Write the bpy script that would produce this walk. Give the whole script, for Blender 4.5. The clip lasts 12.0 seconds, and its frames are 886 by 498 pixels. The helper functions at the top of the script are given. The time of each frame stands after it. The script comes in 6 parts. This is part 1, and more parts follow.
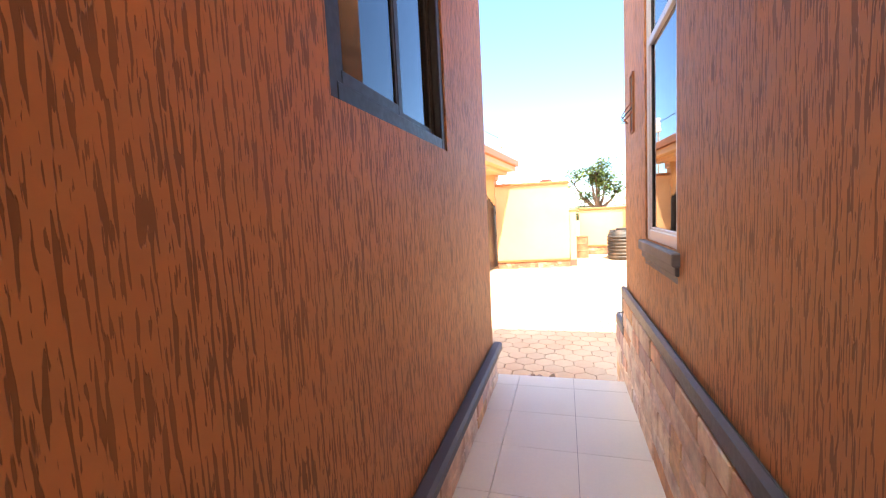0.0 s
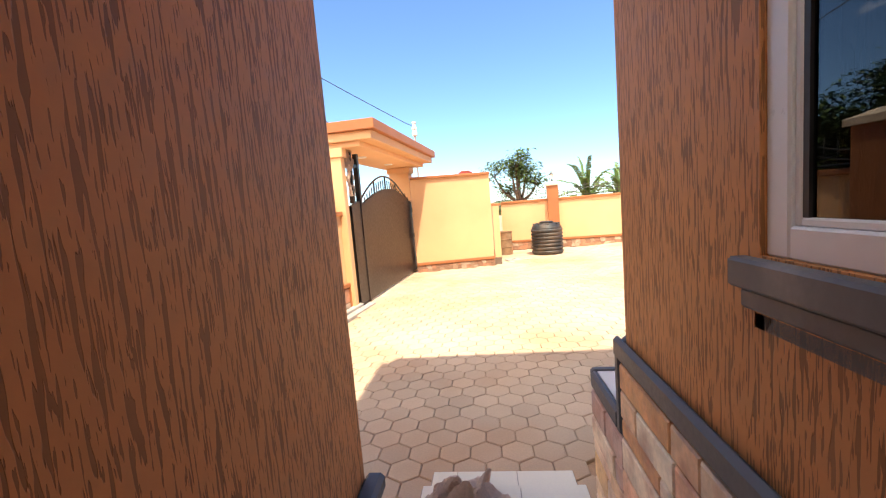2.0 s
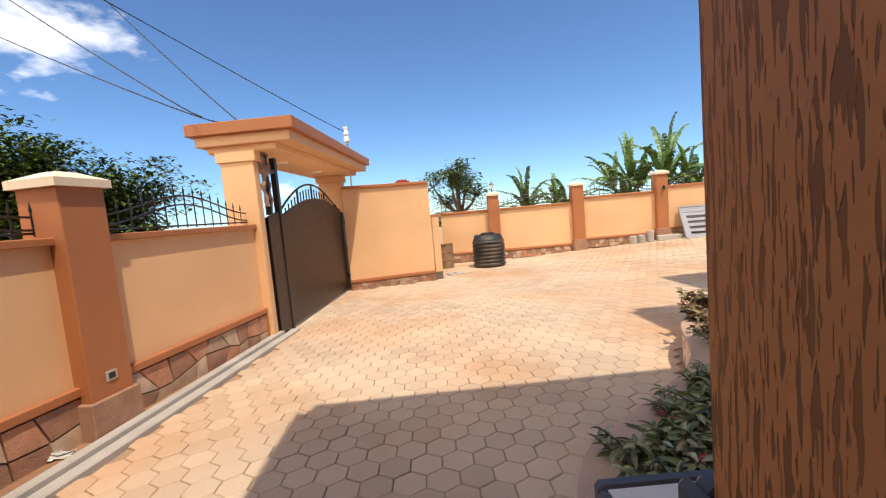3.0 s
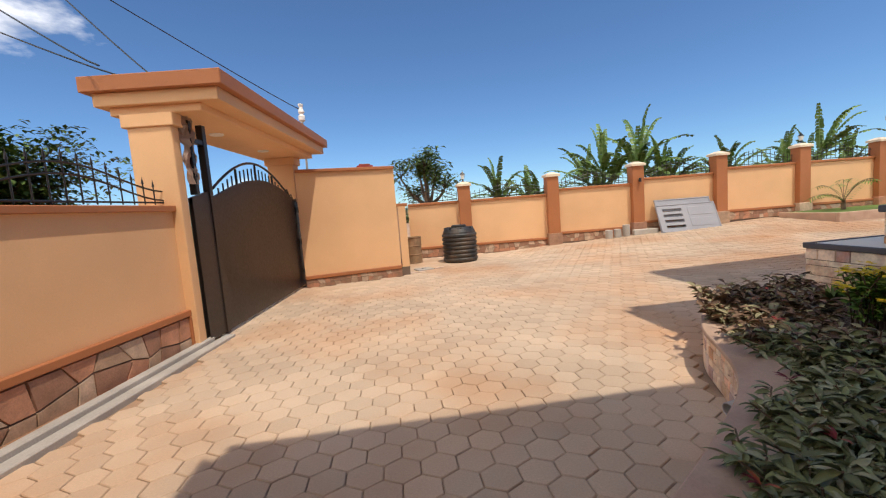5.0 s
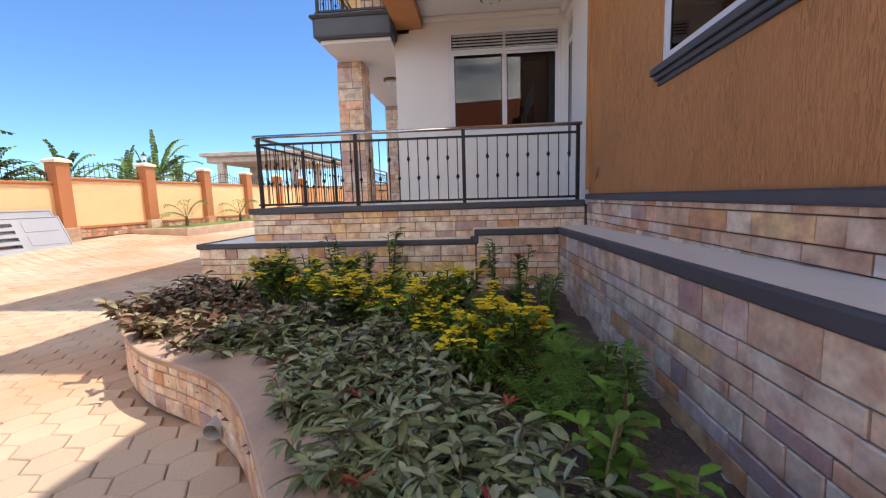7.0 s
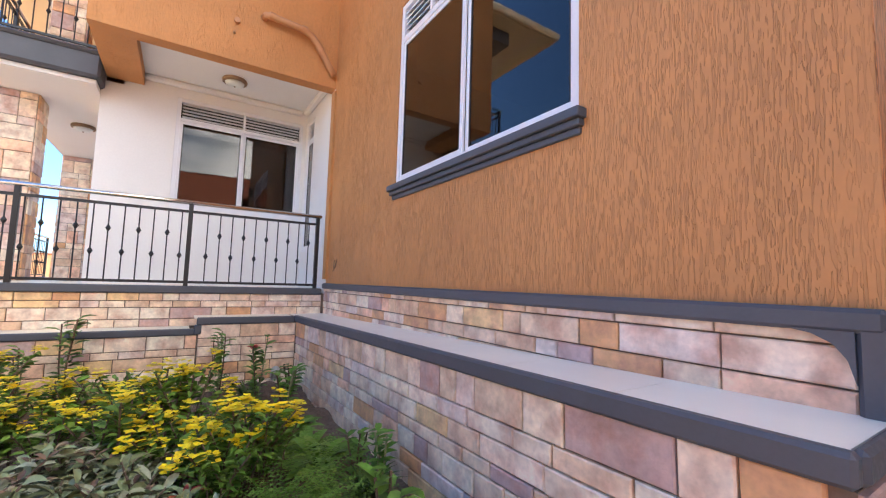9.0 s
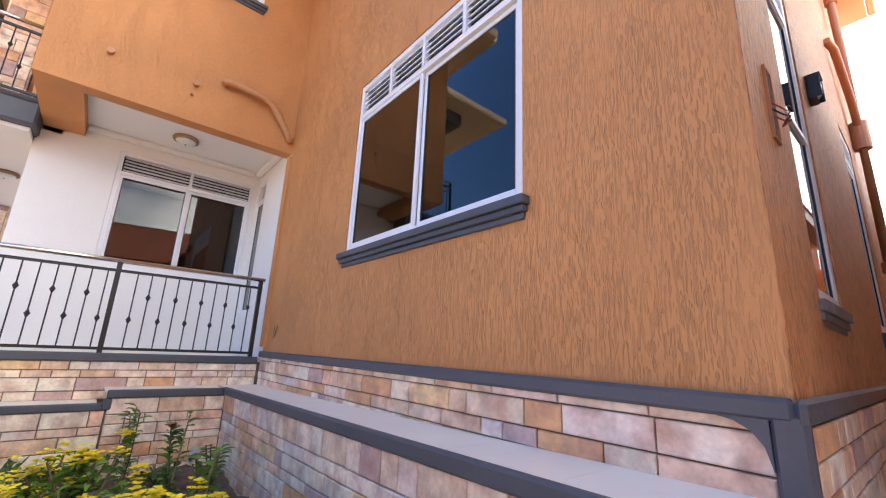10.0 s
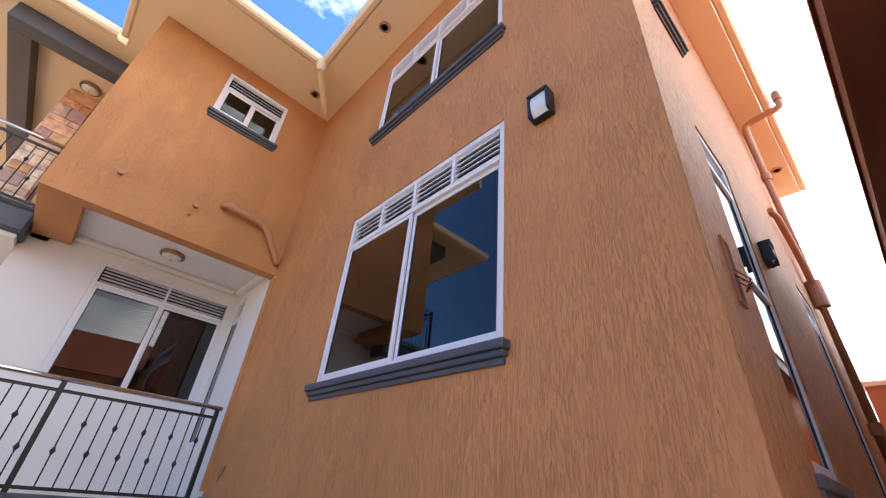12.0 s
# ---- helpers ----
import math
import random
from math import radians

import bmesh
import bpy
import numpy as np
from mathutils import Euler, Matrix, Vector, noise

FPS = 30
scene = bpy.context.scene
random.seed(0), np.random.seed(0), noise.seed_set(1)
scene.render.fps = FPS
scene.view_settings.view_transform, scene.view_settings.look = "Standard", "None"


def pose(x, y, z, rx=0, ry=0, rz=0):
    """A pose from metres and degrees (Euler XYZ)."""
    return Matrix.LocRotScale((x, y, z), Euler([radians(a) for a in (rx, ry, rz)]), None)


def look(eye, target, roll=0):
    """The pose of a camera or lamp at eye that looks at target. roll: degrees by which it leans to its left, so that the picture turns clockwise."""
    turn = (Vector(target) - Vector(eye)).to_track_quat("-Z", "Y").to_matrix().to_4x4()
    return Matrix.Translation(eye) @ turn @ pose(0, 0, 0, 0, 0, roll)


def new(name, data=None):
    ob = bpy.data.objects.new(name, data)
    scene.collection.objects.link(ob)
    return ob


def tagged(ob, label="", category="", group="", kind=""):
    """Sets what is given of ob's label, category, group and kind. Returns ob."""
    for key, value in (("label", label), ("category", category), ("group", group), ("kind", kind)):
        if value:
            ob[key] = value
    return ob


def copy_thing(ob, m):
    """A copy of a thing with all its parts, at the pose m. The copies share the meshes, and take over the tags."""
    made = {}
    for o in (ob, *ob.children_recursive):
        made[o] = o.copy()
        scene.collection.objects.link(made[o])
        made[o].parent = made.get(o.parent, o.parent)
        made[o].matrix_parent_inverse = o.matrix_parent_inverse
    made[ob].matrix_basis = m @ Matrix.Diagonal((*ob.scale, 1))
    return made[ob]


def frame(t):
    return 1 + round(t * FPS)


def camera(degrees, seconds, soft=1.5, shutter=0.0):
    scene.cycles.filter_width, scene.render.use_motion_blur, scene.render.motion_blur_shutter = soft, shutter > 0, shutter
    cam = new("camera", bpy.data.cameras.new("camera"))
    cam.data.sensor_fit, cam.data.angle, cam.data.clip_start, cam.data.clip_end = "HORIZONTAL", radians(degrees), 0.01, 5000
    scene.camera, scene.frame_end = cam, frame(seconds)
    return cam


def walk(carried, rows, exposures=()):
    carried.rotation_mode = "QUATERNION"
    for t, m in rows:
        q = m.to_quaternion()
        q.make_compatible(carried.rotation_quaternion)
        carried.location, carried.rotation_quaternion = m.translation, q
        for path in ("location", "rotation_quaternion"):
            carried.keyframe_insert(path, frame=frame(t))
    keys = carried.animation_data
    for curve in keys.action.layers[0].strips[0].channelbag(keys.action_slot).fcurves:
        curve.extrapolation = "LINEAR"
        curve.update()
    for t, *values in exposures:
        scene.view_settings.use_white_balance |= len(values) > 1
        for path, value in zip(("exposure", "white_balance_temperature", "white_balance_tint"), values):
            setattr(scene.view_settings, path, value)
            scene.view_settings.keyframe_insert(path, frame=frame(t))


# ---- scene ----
cam = camera(94.4, 12.0, soft=1.2)
PATH = [
    (0, (0.152, 0.042, 2.047), (-0.418, 1.951, 1.874), -2.9),
    (0.5, (0.217, 0.452, 2.043), (-0.194, 2.404, 1.907), -4.8),
    (1, (0.208, 0.878, 2.062), (-0.124, 2.844, 1.91), -5.1),
    (1.5, (0.174, 1.349, 2.007), (-0.131, 3.314, 1.8), -4.7),
    (2, (0.1, 1.749, 1.983), (-0.115, 3.726, 1.778), -4.7),
    (2.5, (0.083, 2.155, 2.018), (0.026, 4.146, 1.838), -5.0),
    (3, (0.135, 2.63, 1.956), (0.210, 4.621, 1.784), -5.0),
    (5, (0.182, 3.743, 1.732), (0.412, 5.72, 1.535), -4.4),
    (5.5, (0.256, 3.995, 1.668), (0.974, 5.85, 1.453), -5.2),
    (6, (0.344, 4.215, 1.517), (1.65, 5.715, 1.312), -4.6),
    (6.4, (0.372, 4.491, 1.519), (2.103, 5.463, 1.28), -4.1),
    (6.5, (0.355, 4.554, 1.516), (2.161, 5.375, 1.263), -3.7),
    (7, (0.334, 4.75, 1.453), (2.31, 4.923, 1.203), -1.7),
    (7.2, (0.342, 4.79, 1.432), (2.33, 4.758, 1.210), -1.0),
    (7.5, (0.348, 4.896, 1.443), (2.312, 4.582, 1.232), -0.9),
    (7.7, (0.36, 4.94, 1.445), (2.294, 4.469, 1.246), -0.7),
    (9.3, (0.261, 5.032, 1.512), (1.872, 3.872, 1.758), 1.5),
    (9.5, (0.254, 5.050, 1.534), (1.825, 3.853, 1.842), 1.6),
    (10, (0.249, 5.031, 1.541), (1.747, 3.798, 2.026), 2.6),
    (10.5, (0.24, 5.032, 1.566), (1.677, 3.793, 2.2), 3.4),
    (11, (0.236, 5.027, 1.594), (1.62, 3.809, 2.367), 4.2),
    (11.5, (0.239, 5.035, 1.609), (1.573, 3.857, 2.521), 4.9),
    (12, (0.233, 5.051, 1.615), (1.52, 3.935, 2.662), 5.5),
]
EXPOSURES = [(0, 2.65, 8000, 10), (0.5, 2.55, 8000, 10), (1.0, 2.2, 8000, 10), (1.5, 1.85, 8200, 10), (2.0, 1.45, 8100, 10), (2.5, 1.05, 8200, 10), (3.0, 0.5, 7500, 10),
             (5.0, 0.10, 7200, 10), (6.0, 0.15, 6900, 10), (6.5, 0.45, 6800, 10), (7.0, 0.85, 6900, 10), (7.5, 1.38, 7200, 10), (9.5, 1.9, 6900, 10), (12.0, 1.38, 6500, 10)]
walk(cam, [(t, look(eye, target, roll)) for t, eye, target, roll in PATH],
     exposures=EXPOSURES)

# ---- world and sun ----
SUN = Vector((1.44, -2.97, 7.65)).normalized()
world = bpy.data.worlds.new("sky_world")
scene.world = world
world.use_nodes = True
wt = world.node_tree
wt.nodes.clear()


def wn(kind, **values):
    node = wt.nodes.new(kind)
    for key, value in values.items():
        node.inputs[key].default_value = value
    return node


sky = wt.nodes.new("ShaderNodeTexSky")
sky.sky_type, sky.sun_disc = "NISHITA", False
sky.sun_elevation = math.asin(SUN.z)
sky.sun_rotation = math.atan2(SUN.x, SUN.y)
sky.altitude, sky.air_density, sky.dust_density, sky.ozone_density = 1500, 1.0, 0.15, 5.0
coord = wt.nodes.new("ShaderNodeTexCoord")
puffs = wn("ShaderNodeTexNoise", Scale=2.6, Detail=7.0, Roughness=0.55)
stretch = wt.nodes.new("ShaderNodeMapping")
stretch.inputs["Scale"].default_value = (1.0, 1.0, 2.4)
wt.links.new(coord.outputs["Generated"], stretch.inputs["Vector"])
wt.links.new(stretch.outputs["Vector"], puffs.inputs["Vector"])
south = wt.nodes.new("ShaderNodeVectorMath")
south.operation = "DOT_PRODUCT"
south.inputs[1].default_value = (-0.62, -0.72, 0.1)
wt.links.new(coord.outputs["Generated"], south.inputs[0])
bias = wn("ShaderNodeMapRange")
for k, v in (("From Min", -0.35), ("From Max", 0.75), ("To Min", -0.12), ("To Max", 0.30)):
    bias.inputs[k].default_value = v
wt.links.new(south.outputs["Value"], bias.inputs["Value"])
total = wt.nodes.new("ShaderNodeMath")
total.operation = "ADD"
wt.links.new(puffs.outputs["Fac"], total.inputs[0])
wt.links.new(bias.outputs["Result"], total.inputs[1])
cover = wn("ShaderNodeMapRange")
for k, v in (("From Min", 0.54), ("From Max", 0.74), ("To Min", 0.0), ("To Max", 0.9)):
    cover.inputs[k].default_value = v
wt.links.new(total.outputs[0], cover.inputs["Value"])
clouds = wt.nodes.new("ShaderNodeMix")
clouds.data_type = "RGBA"
wt.links.new(cover.outputs["Result"], clouds.inputs["Factor"])
deep = wt.nodes.new("ShaderNodeMix")
deep.data_type, deep.blend_type = "RGBA", "MULTIPLY"
deep.inputs["Factor"].default_value = 1.0
deep.inputs["B"].default_value = (0.60, 0.81, 1.0, 1)
wt.links.new(sky.outputs["Color"], deep.inputs["A"])
wt.links.new(deep.outputs["Result"], clouds.inputs["A"])
billow = wn("ShaderNodeTexNoise", Scale=5.0, Detail=6.0, Roughness=0.6)
wt.links.new(stretch.outputs["Vector"], billow.inputs["Vector"])
shade = wn("ShaderNodeMapRange")
for k, v in (("From Min", 0.35), ("From Max", 0.62), ("To Min", 0.0), ("To Max", 1.0)):
    shade.inputs[k].default_value = v
wt.links.new(billow.outputs["Fac"], shade.inputs["Value"])
puff_colour = wt.nodes.new("ShaderNodeMix")
puff_colour.data_type = "RGBA"
puff_colour.inputs["A"].default_value = (3.6, 4.0, 4.6, 1)
puff_colour.inputs["B"].default_value = (19.0, 19.0, 19.0, 1)
wt.links.new(shade.outputs["Result"], puff_colour.inputs["Factor"])
wt.links.new(puff_colour.outputs["Result"], clouds.inputs["B"])
back = wn("ShaderNodeBackground", Strength=0.14)
wt.links.new(clouds.outputs["Result"], back.inputs["Color"])
wout = wt.nodes.new("ShaderNodeOutputWorld")
wt.links.new(back.outputs[0], wout.inputs["Surface"])

sun = new("sun", bpy.data.lights.new("sun", "SUN"))
sun.data.energy, sun.data.angle, sun.data.color = 3.0, radians(0.53), (1.0, 0.95, 0.87)
sun.matrix_world = look(SUN * 40, (0, 0, 0))


# ---- materials ----
def material(name, colour, rough=0.6, metal=0.0, vary=0.12, big=1.2, fine=40.0, bump=0.15, dist=0.004,
             stretch=(1, 1, 1), piece=0.0, palette=None, stain=None, stain_amount=0.0, stain_scale=0.8):
    """Procedural paint, stone, metal...: colour varied at two scales, by piece, with fine relief and stains."""
    m = bpy.data.materials.new(name)
    m.use_nodes = True
    nt = m.node_tree
    b = nt.nodes["Principled BSDF"]
    b.inputs["Roughness"].default_value, b.inputs["Metallic"].default_value = rough, metal
    geo = nt.nodes.new("ShaderNodeNewGeometry")
    mp = nt.nodes.new("ShaderNodeMapping")
    mp.inputs["Scale"].default_value = stretch
    nt.links.new(geo.outputs["Position"], mp.inputs["Vector"])

    def nz(scale, detail=4.0):
        n = nt.nodes.new("ShaderNodeTexNoise")
        n.inputs["Scale"].default_value, n.inputs["Detail"].default_value = scale, detail
        nt.links.new(mp.outputs["Vector"], n.inputs["Vector"])
        return n.outputs["Fac"]

    def mix(kind, a, c, fac):
        n = nt.nodes.new("ShaderNodeMix")
        n.data_type, n.blend_type = "RGBA", kind
        for sock, v in ((n.inputs["A"], a), (n.inputs["B"], c), (n.inputs["Factor"], fac)):
            if isinstance(v, bpy.types.NodeSocket):
                nt.links.new(v, sock)
            else:
                sock.default_value = v if isinstance(v, float) else (*v, 1)
        return n.outputs["Result"]

    def ranged(v, a, c, lo, hi):
        n = nt.nodes.new("ShaderNodeMapRange")
        for k, x in zip(("From Min", "From Max", "To Min", "To Max"), (a, c, lo, hi)):
            n.inputs[k].default_value = x
        nt.links.new(v, n.inputs["Value"])
        return n.outputs["Result"]

    base = colour
    if palette or piece:
        info = nt.nodes.new("ShaderNodeObjectInfo")
        island = nt.nodes.new("ShaderNodeMath")
        island.operation = "ADD"
        nt.links.new(info.outputs["Random"], island.inputs[0])
        nt.links.new(geo.outputs["Random Per Island"], island.inputs[1])
        wrap = nt.nodes.new("ShaderNodeMath")
        wrap.operation = "FRACT"
        nt.links.new(island.outputs[0], wrap.inputs[0])
        if palette:
            ramp = nt.nodes.new("ShaderNodeValToRGB")
            ramp.color_ramp.interpolation = "CONSTANT"
            el = ramp.color_ramp.elements
            while len(el) < len(palette):
                el.new(0.5)
            for n, c in enumerate(palette):
                el[n].position, el[n].color = n / len(palette), (*c, 1)
            nt.links.new(wrap.outputs[0], ramp.inputs["Fac"])
            base = ramp.outputs["Color"]
        if piece:
            v = ranged(wrap.outputs[0], 0, 1, 1 - piece, 1 + piece)
            hsv = nt.nodes.new("ShaderNodeHueSaturation")
            nt.links.new(v, hsv.inputs["Value"])
            if isinstance(base, bpy.types.NodeSocket):
                nt.links.new(base, hsv.inputs["Color"])
            else:
                hsv.inputs["Color"].default_value = (*base, 1)
            base = hsv.outputs["Color"]
    if stain:
        base = mix("MIX", base, stain, ranged(nz(stain_scale, 6.0), 0.45, 0.7, 0.0, stain_amount))
    lo, hi = (1 - vary,) * 3, (1 + vary,) * 3
    base = mix("MULTIPLY", base, mix("MIX", lo, hi, ranged(nz(big), 0.3, 0.7, 0.0, 1.0)), 1.0)
    f = nz(fine, 6.0)
    base = mix("MULTIPLY", base, mix("MIX", (1 - vary * 0.6,) * 3, (1 + vary * 0.6,) * 3, ranged(f, 0.3, 0.7, 0.0, 1.0)), 1.0)
    nt.links.new(base, b.inputs["Base Color"])
    nt.links.new(ranged(f, 0.3, 0.7, max(0.0, rough - 0.08), min(1.0, rough + 0.08)), b.inputs["Roughness"])
    if bump:
        bn = nt.nodes.new("ShaderNodeBump")
        bn.inputs["Strength"].default_value, bn.inputs["Distance"].default_value = bump, dist
        nt.links.new(f, bn.inputs["Height"])
        nt.links.new(bn.outputs["Normal"], b.inputs["Normal"])
    return m


def rustic_plaster(name, colour, groove=1.0, patchy=0.8):
    """Painted plaster combed with short upright worm grooves, darkened in colour for their shade."""
    m = material(name, colour, rough=0.62, vary=0.09, big=0.9, fine=25)
    nt = m.node_tree
    b = nt.nodes["Principled BSDF"]
    geo = nt.nodes.new("ShaderNodeNewGeometry")

    def chain(scale, sx, sz, lo, hi, detail=2.0):
        mp = nt.nodes.new("ShaderNodeMapping")
        mp.inputs["Scale"].default_value = (sx, sx, sz)
        nt.links.new(geo.outputs["Position"], mp.inputs["Vector"])
        n = nt.nodes.new("ShaderNodeTexNoise")
        n.inputs["Scale"].default_value, n.inputs["Detail"].default_value = scale, detail
        nt.links.new(mp.outputs["Vector"], n.inputs["Vector"])
        r = nt.nodes.new("ShaderNodeMapRange")
        r.interpolation_type = "SMOOTHSTEP"
        for k, x in zip(("From Min", "From Max", "To Min", "To Max"), (lo, hi, 1.0, 0.0)):
            r.inputs[k].default_value = x
        nt.links.new(n.outputs["Fac"], r.inputs["Value"])
        return r.outputs["Result"]

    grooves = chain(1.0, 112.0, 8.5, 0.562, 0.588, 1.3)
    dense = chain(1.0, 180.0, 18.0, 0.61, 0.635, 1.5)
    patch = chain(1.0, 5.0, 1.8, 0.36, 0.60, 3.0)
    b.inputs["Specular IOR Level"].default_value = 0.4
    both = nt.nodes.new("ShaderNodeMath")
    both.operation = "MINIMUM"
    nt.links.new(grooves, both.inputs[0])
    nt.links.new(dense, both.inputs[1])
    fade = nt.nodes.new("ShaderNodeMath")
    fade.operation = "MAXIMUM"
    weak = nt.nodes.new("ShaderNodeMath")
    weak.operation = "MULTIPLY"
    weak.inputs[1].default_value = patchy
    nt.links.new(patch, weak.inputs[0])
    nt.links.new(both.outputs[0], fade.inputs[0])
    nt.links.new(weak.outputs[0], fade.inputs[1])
    # groove shade multiplied into the base colour, besides the bump
    shaded_paint = nt.nodes.new("ShaderNodeMix")
    shaded_paint.data_type, shaded_paint.blend_type = "RGBA", "MULTIPLY"
    shaded_paint.inputs["Factor"].default_value = 1.0
    groove_shade = nt.nodes.new("ShaderNodeMapRange")
    groove_shade.inputs["To Min"].default_value = 1.0 - 0.40 * groove
    nt.links.new(fade.outputs[0], groove_shade.inputs["Value"])
    nt.links.new(b.inputs["Base Color"].links[0].from_socket, shaded_paint.inputs["A"])
    nt.links.new(groove_shade.outputs["Result"], shaded_paint.inputs["B"])
    nt.links.new(shaded_paint.outputs["Result"], b.inputs["Base Color"])
    bn = nt.nodes.new("ShaderNodeBump")
    bn.inputs["Strength"].default_value, bn.inputs["Distance"].default_value = 1.0, 0.0035 + 0.0015 * groove
    nt.links.new(fade.outputs[0], bn.inputs["Height"])
    old = b.inputs["Normal"].links[0].from_socket
    nt.links.new(old, bn.inputs["Normal"])
    nt.links.new(bn.outputs["Normal"], b.inputs["Normal"])
    return m


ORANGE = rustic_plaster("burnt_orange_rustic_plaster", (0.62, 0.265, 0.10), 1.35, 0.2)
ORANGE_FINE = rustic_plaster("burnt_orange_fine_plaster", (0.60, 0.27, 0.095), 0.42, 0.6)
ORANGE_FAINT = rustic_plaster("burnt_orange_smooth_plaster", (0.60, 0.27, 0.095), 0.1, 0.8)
PEACH = material("peach_wall_paint", (0.78, 0.47, 0.25), rough=0.7, vary=0.05, big=0.7, fine=60, bump=0.15, dist=0.003,
                 stain=(0.55, 0.30, 0.15), stain_amount=0.25, stain_scale=0.6)
TERRACOTTA = material("terracotta_trim_paint", (0.40, 0.145, 0.055), rough=0.6, vary=0.08, fine=50)
CAPPAINT = material("cream_cap_paint", (0.75, 0.62, 0.47), rough=0.6, vary=0.06)
SLATE = material("dark_grey_trim_paint", (0.075, 0.080, 0.095), rough=0.5, vary=0.10, big=3, fine=70, bump=0.12)
WHITE = material("white_wall_paint", (0.80, 0.78, 0.75), rough=0.6, vary=0.03, big=0.8)
CREAM = material("cream_soffit_paint", (0.80, 0.68, 0.47), rough=0.6, vary=0.03, big=0.8)
TILE = material("cream_floor_tile", (0.83, 0.75, 0.61), rough=0.45, vary=0.03, big=2.5, fine=60, bump=0.0)
LEDGETILE = material("pale_ledge_tile", (0.87, 0.80, 0.70), rough=0.4, vary=0.03, big=2.0, fine=60, bump=0.0)
SILLDUST = material("dusty_dark_grey_sill_paint", (0.13, 0.13, 0.14), rough=0.6, vary=0.15, big=5, fine=60, bump=0.2, stain=(0.32, 0.29, 0.26), stain_amount=0.5, stain_scale=6)
ROOFWOOD = material("dark_brown_fascia_paint", (0.16, 0.06, 0.035), rough=0.5, vary=0.1, fine=50)
GROUT = material("tile_grout", (0.40, 0.33, 0.27), rough=0.9)
MORTAR = material("dark_mortar", (0.17, 0.12, 0.09), rough=0.95, vary=0.2, fine=120)
STONE = material("peach_sandstone_cladding", (0.5, 0.3, 0.2), rough=0.6, vary=0.17, big=9, fine=38, bump=0.6, dist=0.007, piece=0.12,
                 palette=[(0.86, 0.66, 0.47), (0.88, 0.72, 0.55), (0.82, 0.56, 0.36), (0.89, 0.77, 0.60), (0.82, 0.60, 0.42), (0.74, 0.40, 0.19), (0.85, 0.64, 0.45),
                          (0.52, 0.36, 0.32), (0.88, 0.72, 0.53), (0.80, 0.55, 0.28), (0.86, 0.68, 0.52), (0.72, 0.58, 0.49), (0.84, 0.52, 0.34)],
                 stain=(0.48, 0.23, 0.15), stain_amount=0.7, stain_scale=7.5)
RUBBLE = material("red_brown_rubble_stone", (0.4, 0.22, 0.14), rough=0.7, vary=0.2, big=6, fine=50, bump=0.5, dist=0.01, piece=0.2,
                  palette=[(0.40, 0.22, 0.14), (0.46, 0.30, 0.20), (0.33, 0.17, 0.11), (0.50, 0.36, 0.26), (0.42, 0.20, 0.12)])
PAVER = material("red_dusted_concrete_paver", (0.53, 0.395, 0.285), rough=0.85, vary=0.12, big=0.5, fine=70, bump=0.4, dist=0.003, piece=0.10,
                 stain=(0.50, 0.26, 0.13), stain_amount=0.8, stain_scale=0.38)
JOINT = material("red_earth_joint", (0.40, 0.25, 0.16), rough=1.0, vary=0.25, fine=60)
EARTH = material("red_earth", (0.30, 0.15, 0.08), rough=1.0, vary=0.2, big=0.3, fine=30, bump=0.5, dist=0.02)
SOIL = material("dark_brown_garden_soil", (0.15, 0.10, 0.075), rough=1.0, vary=0.3, big=4, fine=45, bump=1.0, dist=0.03)
COPING = material("pink_screed_coping", (0.50, 0.34, 0.25), rough=0.8, vary=0.12, big=2.5, fine=60, bump=0.3, stain=(0.36, 0.22, 0.15), stain_amount=0.5, stain_scale=3)
CONCRETE = material("grey_concrete", (0.42, 0.38, 0.34), rough=0.9, vary=0.15, big=2, fine=60, bump=0.4)
IRON = material("black_painted_iron", (0.012, 0.012, 0.014), rough=0.38, vary=0.2, fine=80)
GATEPAINT = material("dark_brown_gate_sheet", (0.045, 0.032, 0.027), rough=0.42, metal=0.3, vary=0.12, big=1.5, fine=20, bump=0.05)
STEEL = material("polished_steel_rail", (0.62, 0.60, 0.58), rough=0.18, metal=1.0, vary=0.03, bump=0.0)
ALU = material("white_aluminium_frame", (0.78, 0.78, 0.80), rough=0.35, vary=0.02, bump=0.0)
ALUDARK = material("black_rubber_seal", (0.015, 0.013, 0.013), rough=0.5, vary=0.1, bump=0.0)
PLASTIC = material("black_tank_plastic", (0.022, 0.024, 0.026), rough=0.45, vary=0.3, big=3, fine=30, stain=(0.20, 0.13, 0.08), stain_amount=0.45, stain_scale=2)
RUST = material("rusty_drum", (0.30, 0.19, 0.11), rough=0.8, vary=0.25, big=4, fine=30, stain=(0.18, 0.08, 0.04), stain_amount=0.7, stain_scale=3)
PIPE = material("orange_painted_pipe", (0.50, 0.24, 0.11), rough=0.45, vary=0.06)
PVC = material("grey_pvc", (0.42, 0.40, 0.38), rough=0.5, vary=0.06)
LAMPGLASS = material("frosted_lamp_glass", (0.75, 0.78, 0.74), rough=0.35, vary=0.03, bump=0.0)
GREYDOOR = material("grey_primed_steel", (0.30, 0.30, 0.33), rough=0.5, vary=0.06, fine=60)
SACK = material("dusty_cement_sack", (0.64, 0.49, 0.41), rough=0.95, vary=0.15, fine=60, bump=0.5)
GRASS = material("lawn_grass", (0.10, 0.16, 0.03), rough=0.9, vary=0.3, fine=60)
ROOFTILE = material("red_roof_tile", (0.42, 0.11, 0.045), rough=0.75, vary=0.2, big=1, fine=12, bump=0.6, dist=0.03, stretch=(1, 1, 3))
